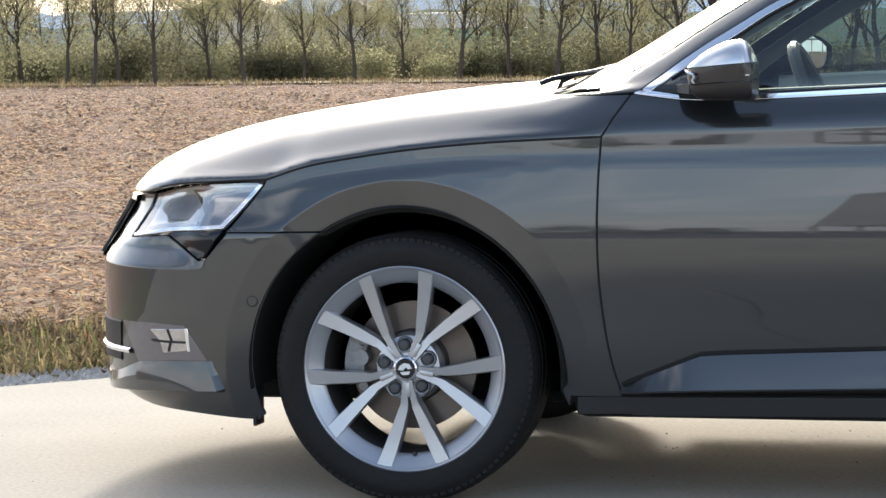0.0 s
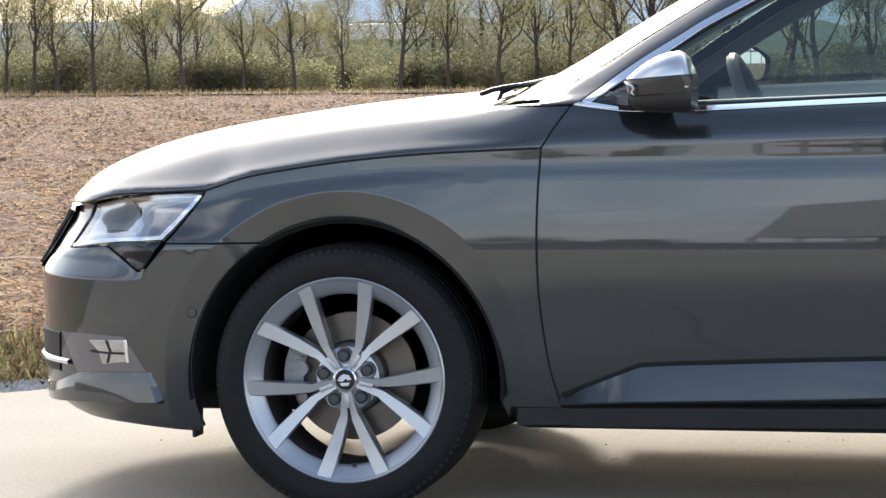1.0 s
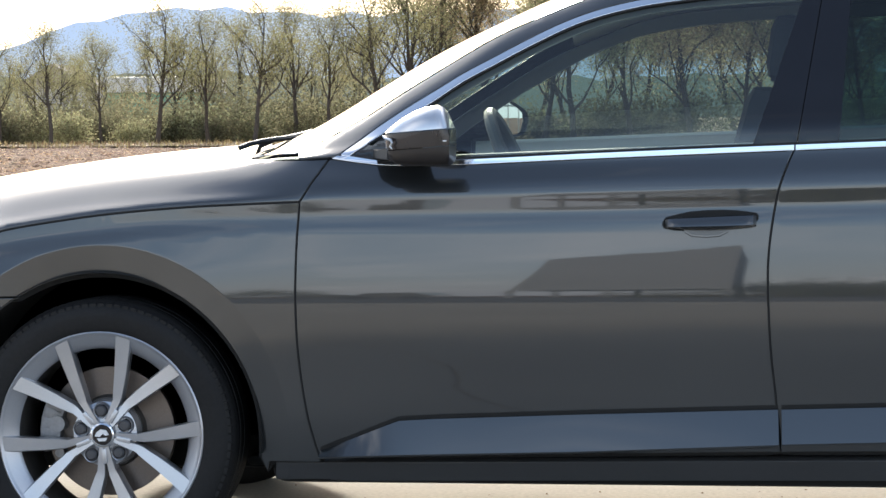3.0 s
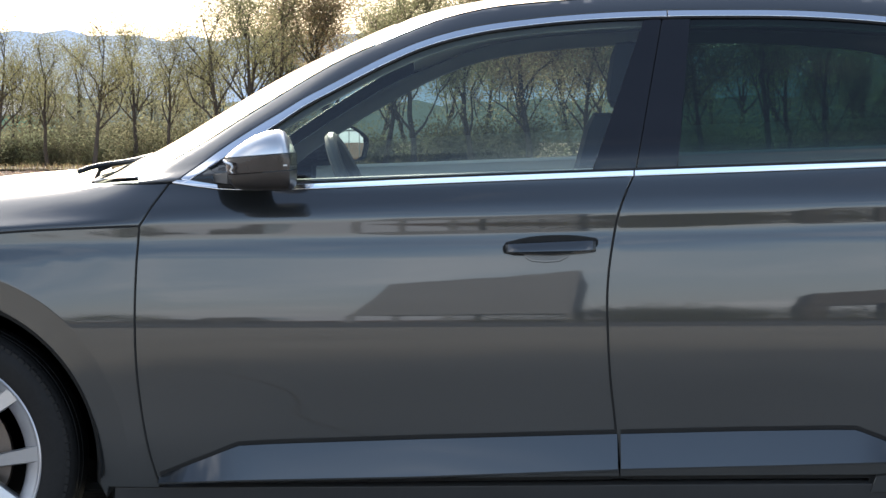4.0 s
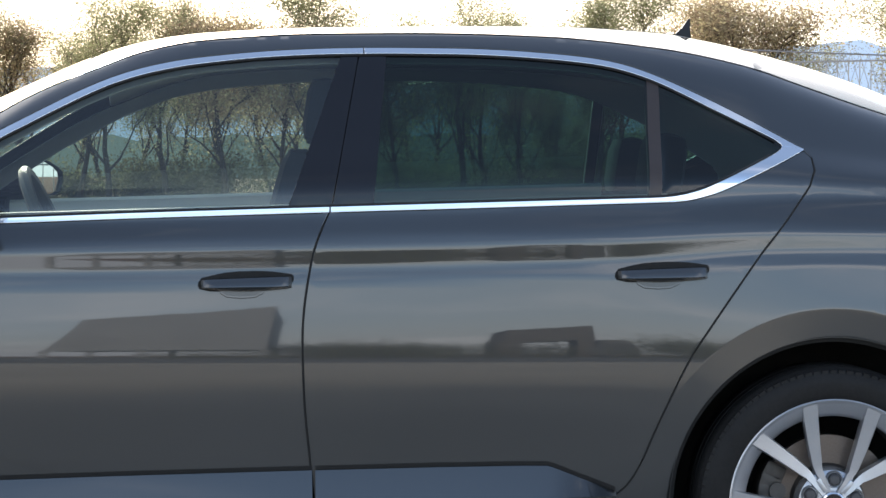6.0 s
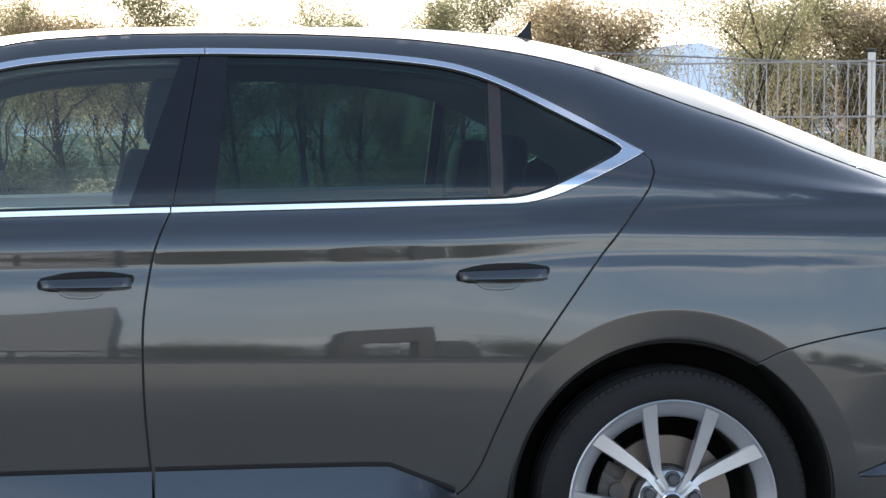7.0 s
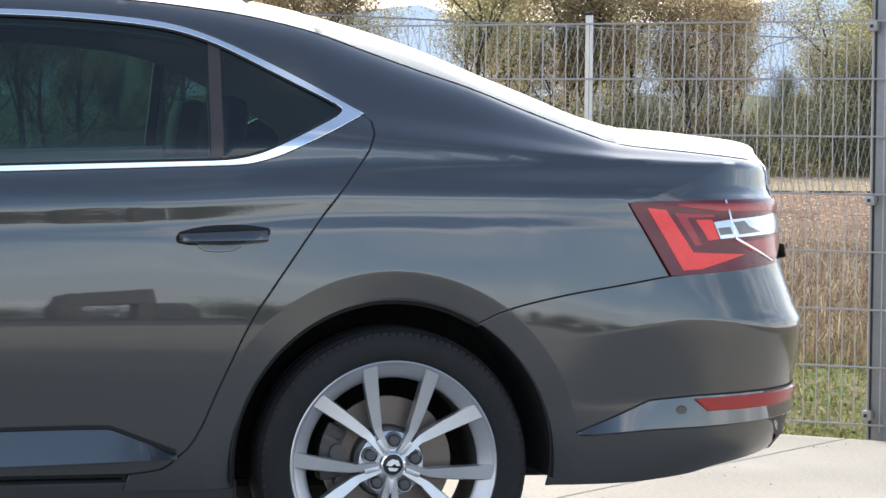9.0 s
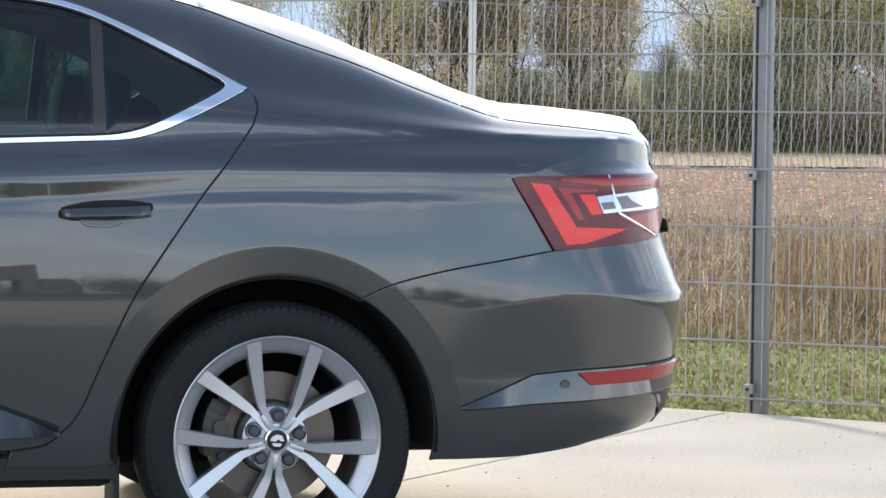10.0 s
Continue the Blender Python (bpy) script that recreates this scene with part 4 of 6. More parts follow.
def build_bush(name, seed, size, leaves, material, label, leaf=0.06):
    r = np.random.default_rng(seed)
    V, F = [], []
    centres = [Vector((r.normal(0, size * 0.45), r.normal(0, size * 0.3), size * (0.15 + 0.55 * r.random()))) for _ in range(12)]
    for k in range(leaves):
        c = centres[int(r.random() * len(centres))]
        p = c + Vector(r.normal(0, size * 0.2, 3))
        if p.z < 0:
            p.z = -p.z * 0.5
        u = Vector(r.normal(0, 1, 3)).normalized() * leaf
        w = u.cross(Vector(r.normal(0, 1, 3))).normalized() * leaf * 0.6
        n0 = len(V)
        V += [p - u, p + w, p + u, p - w]
        F.append((n0, n0 + 1, n0 + 2, n0 + 3))
    return tagged(mesh_object(name, V, F, material, smooth=False), label, "bush")


LEAF_Y = leaf_mat("yellow_green_leaves", (0.275, 0.262, 0.145), 0.25, 0.72, 0.03)
LEAF_G = leaf_mat("olive_leaves", (0.31, 0.30, 0.175), 0.35, 0.72, 0.03)
LEAF_B = leaf_mat("brown_green_leaves", (0.40, 0.32, 0.205), 0.35, 0.72, 0.03)
LEAF_P = leaf_mat("pale_spring_leaves", (0.24, 0.23, 0.14), 0.10, 0.72, 0.02)
LEAF_D = leaf_mat("dark_scrub_leaves", (0.15, 0.14, 0.085), 0.12, 0.5, 0.03)
KINDS = [build_tree("tree", 11, 8.6, 6000, 0.062, 0.8, LEAF_Y, "slender roadside tree with sparse yellow-green leaves"),
         build_tree("tree", 12, 9.4, 6500, 0.062, 0.7, LEAF_Y, "slender roadside tree with sparse yellow-green leaves"),
         build_tree("tree", 13, 8.8, 14000, 0.064, 0.9, LEAF_G, "leafy olive-green tree at the field edge"),
         build_tree("tree", 14, 8.2, 12000, 0.064, 1.0, LEAF_B, "brownish half-bare tree at the field edge"),
         build_tree("tree", 15, 9.2, 17000, 0.066, 1.0, LEAF_G, "full olive-green tree at the field edge", 0.15),
         build_tree("tree", 16, 7.6, 15000, 0.066, 1.1, LEAF_B, "full brown-green tree at the field edge", 0.15)]
BUSHES = [build_bush("bush", 21, 1.2, 2400, LEAF_D, "dark scrub under the tree row"), build_bush("bush", 22, 1.7, 3400, LEAF_D, "dark scrub under the tree row"),
          build_bush("bush", 23, 1.5, 2800, LEAF_G, "olive green bush under the tree row"),
          build_bush("bush", 24, 2.6, 2200, LEAF_P, "pale yellow-green sapling scrub under the trees"), build_bush("bush", 25, 3.0, 2400, LEAF_P, "pale yellow-green sapling scrub under the trees"),
          build_bush("bush", 26, 3.2, 9000, LEAF_G, "tall olive bush at the field edge"), build_bush("bush", 27, 2.9, 8000, LEAF_B, "tall brownish bush at the field edge")]


def at_bearing(a, r):
    return EYE[0] + r * math.sin(radians(a)), EYE[1] + r * math.cos(radians(a))


tr = np.random.default_rng(5)


def plant(kind_list, i, a, r, sc):
    x, y = at_bearing(a, r)
    ob = kind_list[i]
    m = pose(x, y, -0.06, 0, 0, tr.random() * 360)
    key = (id(kind_list), i)
    if key not in planted:
        planted[key] = True
        ob.matrix_basis = m @ Matrix.Scale(sc, 4)
        ob["group"] = "row of trees" if kind_list is KINDS else "scrub under the trees"
        return
    c = copy_thing(ob, m)
    c.scale = (sc, sc, sc)


planted = {}
BASE_H = [8.6, 9.4, 8.8, 8.2, 9.2, 7.6]
tree_height = curve_of((-24, 6.0), (-19, 5.4), (-16, 4.9), (-13.6, 4.8), (-12.7, 5.7), (-11.9, 5.0), (-10.8, 6.2), (-9.6, 6.4), (-8.8, 5.8), (-7.6, 8.6), (-5, 8.4), (-3.5, 7.4), (-1.5, 7.6), (-0.3, 8.3), (0.6, 6.6), (1.8, 6.6), (2.6, 8.3), (3.6, 7.8), (4.2, 6.2), (5.3, 6.4),
                       (6.0, 8.6), (8.8, 8.4), (9.5, 5.0), (10.4, 3.6), (11.5, 4.2), (12.0, 8.3), (17.0, 8.5), (17.6, 4.0), (18.3, 4.0), (18.9, 7.2), (25, 7.6))
a = -23.0
while a < 25:
    pick = tr.random()
    if tr.random() < max(0.0, min(1.0, (a + 9) / 8)):
        i = 4 if pick < 0.35 else (5 if pick < 0.65 else (2 if pick < 0.85 else 3))
    else:
        i = int(pick * 2) if a < -7 else int(pick * 4)
    r_ = 117 + 12 * tr.random()
    plant(KINDS, i, a, r_, float(tree_height(a)) * (0.86 + 0.2 * tr.random()) / BASE_H[i] * 1.02)
    a += 0.50 + 0.75 * tr.random()
a = -23.0
while a < 25:
    i = int(tr.random() * (2 if a < -7 else 4))
    plant(KINDS, i, a, 136 + 22 * tr.random(), float(tree_height(a)) * (0.75 + 0.25 * tr.random()) / BASE_H[i])
    a += (0.28 if a < -7 else 0.45) + (0.35 if a < -7 else 0.6) * tr.random()
a = -23.0
while a < 25:
    plant(BUSHES, int(tr.random() * 5), a, 127 + 10 * tr.random(), 0.8 + 0.6 * tr.random())
    a += 0.26 + 0.36 * tr.random()
a = -23.0
while a < -6.0:
    plant(BUSHES, 3 + int(tr.random() * 2), a, 138 + 12 * tr.random(), 0.65 + 0.4 * tr.random())
    a += 0.16 + 0.16 * tr.random()
for lo, hi in ((11.6, 17.3), (18.7, 25.0), (6.0, 9.2)):
    a = lo
    while a < hi:
        plant(BUSHES, 5 if tr.random() < 0.5 else 6, a, 118 + 8 * tr.random(), 0.8 + 0.45 * tr.random())
        a += 0.40 + 0.25 * tr.random()
b = bmesh.new()
b.faces.new([b.verts.new((x, y, -0.005)) for x, y in ((12, 64), (62, 64), (62, 103), (12, 103))])
tagged(part("dry_meadow", b, ground_mat("tan_meadow", (0.21, 0.155, 0.09), (0.40, 0.31, 0.195), (0.27, 0.22, 0.125), 1.6, 0.05)), "strip of tan dry grass before the trees", "verge", kind="structure")
b = bmesh.new()
b.faces.new([b.verts.new((x, y, 0.02)) for x, y in ((-75, 103), (85, 103), (85, 145), (-75, 145))])
tagged(part("far_verge", b, ground_mat("far_dry_grass", (0.22, 0.155, 0.085), (0.42, 0.31, 0.19), (0.26, 0.20, 0.11), 1.2, 0.05)), "tan grass strip under the trees", "verge", kind="structure")
scatter("far_grass", 9000, lambda k: Vector((*at_bearing(-23 + 48 * tr.random(), 112 + 14 * tr.random()), 0)), grass_blade(0.12, 0.40, 1.2, 0.012), DRYGRASS, "tall tan grass under the tree row", "grass")

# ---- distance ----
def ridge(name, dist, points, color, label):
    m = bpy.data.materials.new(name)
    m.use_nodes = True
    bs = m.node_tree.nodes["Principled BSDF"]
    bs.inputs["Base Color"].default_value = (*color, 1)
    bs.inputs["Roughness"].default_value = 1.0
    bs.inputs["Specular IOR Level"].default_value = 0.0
    # distance haze is put into the ridge colour, lifted by a weak glow
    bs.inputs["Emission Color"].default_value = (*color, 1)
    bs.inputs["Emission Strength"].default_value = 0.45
    top = curve_of(*points)
    az = np.linspace(points[0][0], points[-1][0], 160)
    rows = [[], []]
    for q in az:
        x, y = at_bearing(q, dist)
        h = dist * math.tan(radians(float(top(q)) + 0.05 * math.sin(q * 7.0) + 0.03 * math.sin(q * 17.0)))
        rows[0].append((x, y, -2))
        rows[1].append((x, y, h))
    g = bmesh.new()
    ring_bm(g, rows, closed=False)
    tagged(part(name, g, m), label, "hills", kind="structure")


ridge("backdrop_hills", 4200, [(-40, 0.8), (-17, 1.0), (-14.5, 1.9), (-12, 2.25), (-9, 2.1), (-5, 2.2), (0, 1.9), (5, 2.1), (8.2, 2.4), (10.4, 2.83), (12.5, 2.6), (15, 2.5), (19, 3.2), (23, 3.6), (40, 2.0)], (0.34, 0.43, 0.56), "distant hills with pale blue haze put into their colour")
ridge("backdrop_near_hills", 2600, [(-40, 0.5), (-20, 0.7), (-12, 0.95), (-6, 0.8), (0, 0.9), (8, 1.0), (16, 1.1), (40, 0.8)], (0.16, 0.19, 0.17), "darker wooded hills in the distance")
hall = tagged(new("distant_hall"), "long pale industrial hall with a green band, beyond the trees", "building")
x, y = at_bearing(-13.6, 330)
g = bmesh.new()
box_bm(g, (x - 9, y, 0), (x + 9, y + 18, 4.2), 0.1)
part("wall", g, mat("green_cladding", (0.16, 0.34, 0.24), rough=0.6, vary=0.08, big=0.3), hall)
g = bmesh.new()
box_bm(g, (x - 9.6, y - 0.6, 4.2), (x + 9.6, y + 18.6, 6.0), 0.1)
part("roof", g, mat("pale_roof_sheet", (0.72, 0.74, 0.76), rough=0.5, vary=0.06, big=0.4), hall)
x2, y2 = at_bearing(-17.5, 290)
for k, (dx, w, h, col) in enumerate(((0, 9, 5.5, (0.62, 0.60, 0.56)), (14, 7, 4.5, (0.50, 0.50, 0.52)))):
    hs = tagged(new("distant_house"), "pale distant house beyond the trees", "building")
    g = bmesh.new()
    box_bm(g, (x2 + dx - w / 2, y2, 0), (x2 + dx + w / 2, y2 + 8, h), 0.05)
    part("wall", g, mat("pale_render", col, rough=0.9, vary=0.08), hs)
    g = bmesh.new()
    ring_bm(g, [[(x2 + dx - w / 2 - 0.4, yy, h), (x2 + dx, yy, h + 2.2), (x2 + dx + w / 2 + 0.4, yy, h)] for yy in (y2 - 0.4, y2 + 8.4)], closed=True, cap=True)
    part("roof", g, mat("brown_roof_tiles", (0.30, 0.27, 0.25), rough=0.9, vary=0.2), hs)

# ---- behind the camera, seen only as reflections in the car: a raised box in place of a trailer, a carport, vehicles and scrub ----
# unseen ground, assumed; its grey sets the tone of the doors' lower reflections
YARD_GROUND = mat("yard_ground_grey", (0.135, 0.131, 0.126), rough=0.9, bump=0.004, scale=40, vary=0.2)
b = bmesh.new()
b.faces.new([b.verts.new(p) for p in ((-60, -90, -0.02), (60, -90, -0.02), (60, -2.2, -0.02), (-60, -2.2, -0.02))])
tagged(part("road", b, YARD_GROUND), "plain grey ground sheet added out of view for the reflections", "road", kind="structure")
block_grey = mat("yard_block_grey", (0.22, 0.23, 0.245), rough=0.7, vary=0.15, big=0.4)
raised_block = tagged(new("yard_block"), "grey raised box on posts, stand-in for a trailer reflected in the doors", "building")
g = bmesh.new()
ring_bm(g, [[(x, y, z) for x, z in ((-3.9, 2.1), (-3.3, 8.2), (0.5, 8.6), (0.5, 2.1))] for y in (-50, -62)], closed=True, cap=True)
part("wall", g, block_grey, raised_block)
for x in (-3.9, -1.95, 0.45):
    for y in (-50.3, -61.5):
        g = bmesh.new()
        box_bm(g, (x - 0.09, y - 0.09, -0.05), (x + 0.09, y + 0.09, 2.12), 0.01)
        part("post", g, block_grey, raised_block)
port = tagged(new("carport"), "dark open-sided carport across the yard", "carport")
DARKWOOD = mat("dark_brown_timber", (0.09, 0.078, 0.07), rough=0.8, vary=0.2)
g = bmesh.new()
ring_bm(g, [[(x, y, z) for x, z in ((5.1, 3.0), (5.2, 5.0), (7.6, 5.4), (7.7, 3.3))] for y in (-50, -55)], closed=True, cap=True)
part("roof", g, DARKWOOD, port)
for x, w in ((5.3, 0.25), (7.3, 0.35)):
    g = bmesh.new()
    box_bm(g, (x - w, -54.8, -0.05), (x + w, -50.2, 3.3), 0.02)
    part("side_wall", g, DARKWOOD, port)
DARKVAN = mat("dark_van_paint", (0.045, 0.048, 0.052), rough=0.35, coat=0.8)
for x, w, h, d, y in ((-6.6, 1.8, 1.9, 4.4, -52), (-9.4, 4.2, 1.45, 1.8, -55), (8.4, 1.9, 3.4, 2.2, -50)):
    v = tagged(new("parked_van"), "dark parked vehicle across the yard", "van")
    g = bmesh.new()
    side_line = [(-0.5, 0.22), (-0.5, 0.55), (-0.36, 0.62), (-0.26, 0.97), (0.30, 1.0), (0.44, 0.66), (0.5, 0.60), (0.5, 0.20)]
    ring_bm(g, [[(x + px_ * w, yy, pz * h) for px_, pz in side_line] for yy in (y, y - d)], closed=True, cap=True)
    part("body", g, DARKVAN, v)
    for s_ in (-0.30, 0.30):
        g = bmesh.new()
        lathe_bm(g, [(0.0, 0.0), (0.30, 0.0), (0.31, 0.1), (0.31, 0.25), (0.0, 0.25)], seg=20, centre=(x + s_ * w, y - 0.02, 0.30))
        part("wheel", g, RUBBER, v)
for a, r, sc in ((178.0, 46, 1.2), (179.6, 45, 1.0), (168.5, 47, 1.4), (166.8, 46, 1.1), (160, 60, 1.6), (196, 62, 1.3), (203, 64, 1.5)):
    plant(BUSHES, 5, a, r, sc)


# ---- car: trims, glass, lamps ----
def wedge(name, top, bottom, material, parent, out_top, out_low, side=-1, lip=0.016, label="", ends=(0.0, 0.0)):
    """A moulding along the side whose face leans out from its upper line to its lower one, then returns to the body."""
    n = 60
    def even(pts):
        pts = np.array(pts, float)
        s = np.concatenate([[0], np.cumsum(np.linalg.norm(np.diff(pts, axis=0), axis=1))])
        t = np.linspace(0, s[-1], n)
        return np.stack([np.interp(t, s, pts[:, 0]), np.interp(t, s, pts[:, 1])], 1)
    a, b = even(top), even(bottom)
    c = b + np.array([0, -lip])
    rows = []
    for q, o in ((a, -0.004), (a, out_top), (a * 0.5 + b * 0.5, (out_top + out_low) / 2), (b, out_low), (b * 0.8 + c * 0.2, out_low - 0.001), (c, -0.004)):
        t = np.linspace(0, 1, n)
        fade = np.ones(n)
        if ends[0]:
            fade = fade * np.clip(t / ends[0], 0, 1)
        if ends[1]:
            fade = fade * np.clip((1 - t) / ends[1], 0, 1)
        o = (np.where(o > 0, o * fade, o) + 0.0 * t)[:, None]
        N = body_normal(q[:, 0], q[:, 1])
        P = np.stack([q[:, 0], -half_width(q[:, 0], q[:, 1]), q[:, 1]], 1) + N * o
        if side > 0:
            P = P * np.array([1, -1, 1])
        rows.append(P)
    bm = bmesh.new()
    ring_bm(bm, rows, closed=False)
    return part(name, bm, material, parent, label, angle=18)


def flat_ring(cx, cz, r, n=20):
    return np.array([(cx + r * math.cos(2 * math.pi * i / n), cz + r * math.sin(2 * math.pi * i / n)) for i in range(n)])


def between(run, xa, xb):
    return [p for p in run if xa <= p[0] <= xb]


GLASS_LOOP_LOW, GLASS_LOOP_UP = CHROME_LOW_IN, CHROME_UP_IN


def cut(run, x):
    i = next(k for k in range(len(run) - 1) if run[k][0] <= x <= run[k + 1][0])
    t = (x - run[i][0]) / max(run[i + 1][0] - run[i][0], 1e-6)
    return run[i] + (run[i + 1] - run[i]) * t


def pane(xa_low, xa_up, xb_low, xb_up):
    """The loop of one window between two slanted lines."""
    low = [cut(CHROME_LOW_IN, xa_low)] + [p for p in CHROME_LOW_IN if xa_low < p[0] < xb_low] + [cut(CHROME_LOW_IN, xb_low)]
    up = [cut(CHROME_UP_IN, xa_up)] + [p for p in CHROME_UP_IN if xa_up < p[0] < xb_up] + [cut(CHROME_UP_IN, xb_up)]
    return outline(low, line(low[-1], up[-1]), up[::-1], line(up[0], low[0]))


TIP = CHROME_LOW_IN[-1][0]
FRONT_PANE = pane(0.600, 0.600, 1.548, 1.672)
PILLAR_1 = pane(1.552, 1.676, 1.652, 1.716)
PILLAR_2 = pane(1.656, 1.720, 1.750, 1.784)
REAR_PANE = pane(1.753, 1.787, 2.400, 2.412)
DIVIDER = pane(2.402, 2.414, 2.430, 2.442)
QUARTER_PANE = outline([cut(CHROME_LOW_IN, 2.432)], [p for p in CHROME_LOW_IN if p[0] > 2.432], [p for p in CHROME_UP_IN if p[0] > 2.444][::-1], [cut(CHROME_UP_IN, 2.444)])
CHROME_FRAME_LOW_F = outline([p for p in CHROME_LOW if p[0] < 1.648], [cut(CHROME_LOW, 1.648)], [cut(CHROME_LOW_IN, 1.648)], [p for p in CHROME_LOW_IN if p[0] < 1.648][::-1], line((0.590, 0.9915), (0.567, 0.9905)))
CHROME_FRAME_LOW_R = outline([cut(CHROME_LOW, 1.652)], [p for p in CHROME_LOW if p[0] > 1.652], [p for p in CHROME_LOW_IN if p[0] > 1.652][::-1], [cut(CHROME_LOW_IN, 1.652)])
CHROME_FRAME_UP_F = outline([cut(CHROME_UP, 0.577)], [p for p in CHROME_UP if 0.577 < p[0] < 1.728], [cut(CHROME_UP, 1.728)], [cut(CHROME_UP_IN, 1.728)], [p for p in CHROME_UP_IN if p[0] < 1.728][::-1], line((0.592, 0.9925), (0.580, 0.9925)))
CHROME_FRAME_UP_R = outline([cut(CHROME_UP, 1.732)], [p for p in CHROME_UP if p[0] > 1.732], [p for p in CHROME_UP_IN if p[0] > 1.732][::-1], [cut(CHROME_UP_IN, 1.732)])
SAIL = outline(line((0.606, 0.993), (0.65, 0.986), (0.755, 0.982)), line((0.755, 0.982), (0.757, 1.098)), [p for p in CHROME_UP_IN if 0.610 < p[0] < 0.757][::-1])

LAMP = outline(spline((-0.745, 0.636), (-0.72, 0.69), (-0.700, 0.737)), spline((-0.700, 0.738), (-0.60, 0.760), (-0.47, 0.772), (-0.375, 0.774), (-0.364, 0.768)), line((-0.364, 0.768), (-0.455, 0.664)),
               spline((-0.455, 0.664), (-0.53, 0.660), (-0.62, 0.652), (-0.745, 0.634)))
LAMP_LOW = outline(spline((-0.624, 0.648), (-0.53, 0.656), (-0.458, 0.660)), line((-0.458, 0.660), (-0.505, 0.594), (-0.520, 0.590)), spline((-0.520, 0.590), (-0.56, 0.612), (-0.624, 0.646)))
FOG = outline(line((-0.757, 0.424), (-0.65, 0.426), (-0.563, 0.422)), line((-0.563, 0.422), (-0.505, 0.338)), line((-0.505, 0.338), (-0.60, 0.336), (-0.707, 0.328)), line((-0.707, 0.328), (-0.757, 0.424)))
FOG_LAMP = outline(line((-0.660, 0.411), (-0.560, 0.415)), line((-0.560, 0.415), (-0.553, 0.362)), line((-0.553, 0.362), (-0.622, 0.354)), spline((-0.622, 0.354), (-0.632, 0.385), (-0.660, 0.411)))
TAIL = outline(spline((3.418, 0.944), (3.43, 0.950), (3.55, 0.954), (3.75, 0.957), (3.90, 0.956)), line((3.90, 0.956), (3.915, 0.86), (3.85, 0.796)), spline((3.85, 0.796), (3.72, 0.784), (3.60, 0.775), (3.521, 0.771)), line((3.521, 0.771), (3.418, 0.944)))
TAIL_C = outline(line((3.462, 0.936), (3.51, 0.931), (3.580, 0.828), (3.73, 0.822), (3.60, 0.787), (3.551, 0.784), (3.462, 0.936)))
TAIL_C2 = outline(line((3.588, 0.907), (3.634, 0.907), (3.652, 0.860), (3.622, 0.856)))
TAIL_C3 = outline(line((3.532, 0.923), (3.64, 0.920), (3.64, 0.913), (3.566, 0.911), (3.604, 0.846), (3.584, 0.843)))
TAIL_TOP_RED = outline(line((3.54, 0.945), (3.89, 0.948), (3.89, 0.927), (3.66, 0.927), (3.54, 0.940)))
TAIL_WHITE = outline(line((3.638, 0.901), (3.688, 0.907), (3.854, 0.919), (3.885, 0.916), (3.890, 0.872), (3.702, 0.863), (3.656, 0.860)))
TAIL_DARK = outline(line((3.695, 0.900), (3.730, 0.904), (3.745, 0.890), (3.785, 0.876), (3.712, 0.870)))
TAIL_DARK_2 = outline(line((3.648, 0.886), (3.684, 0.889), (3.692, 0.872), (3.655, 0.869)))
TAIL_LOW_RED = outline(line((3.70, 0.852), (3.80, 0.858), (3.90, 0.868), (3.895, 0.84), (3.84, 0.806), (3.76, 0.826)))
REFLECTOR = outline(line((3.588, 0.472), (3.75, 0.478), (3.93, 0.484)), line((3.93, 0.484), (3.935, 0.456)), line((3.935, 0.456), (3.78, 0.447), (3.619, 0.442)), line((3.619, 0.442), (3.588, 0.472)))
FOGGREY = mat("smoky_fog_cover", (0.17, 0.150, 0.152), rough=0.15, coat=0.6, vary=0.1)
DIVIDER_BROWN = mat("brown_black_divider", (0.038, 0.028, 0.025), rough=0.45, coat=0.2)
PAINT_CUP = mat("grey_paint_recess_shading", (0.045, 0.047, 0.05), rough=0.3, metal=0.4, coat=1.0)
SILL = mat("dark_grey_sill", (0.030, 0.031, 0.033), rough=0.35, coat=0.3, bump=0.0002, scale=300)
FOGMIRROR = mat("fog_lamp_reflector", (0.55, 0.55, 0.57), rough=0.16, metal=1.0, vary=0.35, scale=45)
INDENT = mat("bright_lamp_reflector", (0.76, 0.79, 0.83), rough=0.30, metal=0.15, coat=0.5, vary=0.3, scale=25)


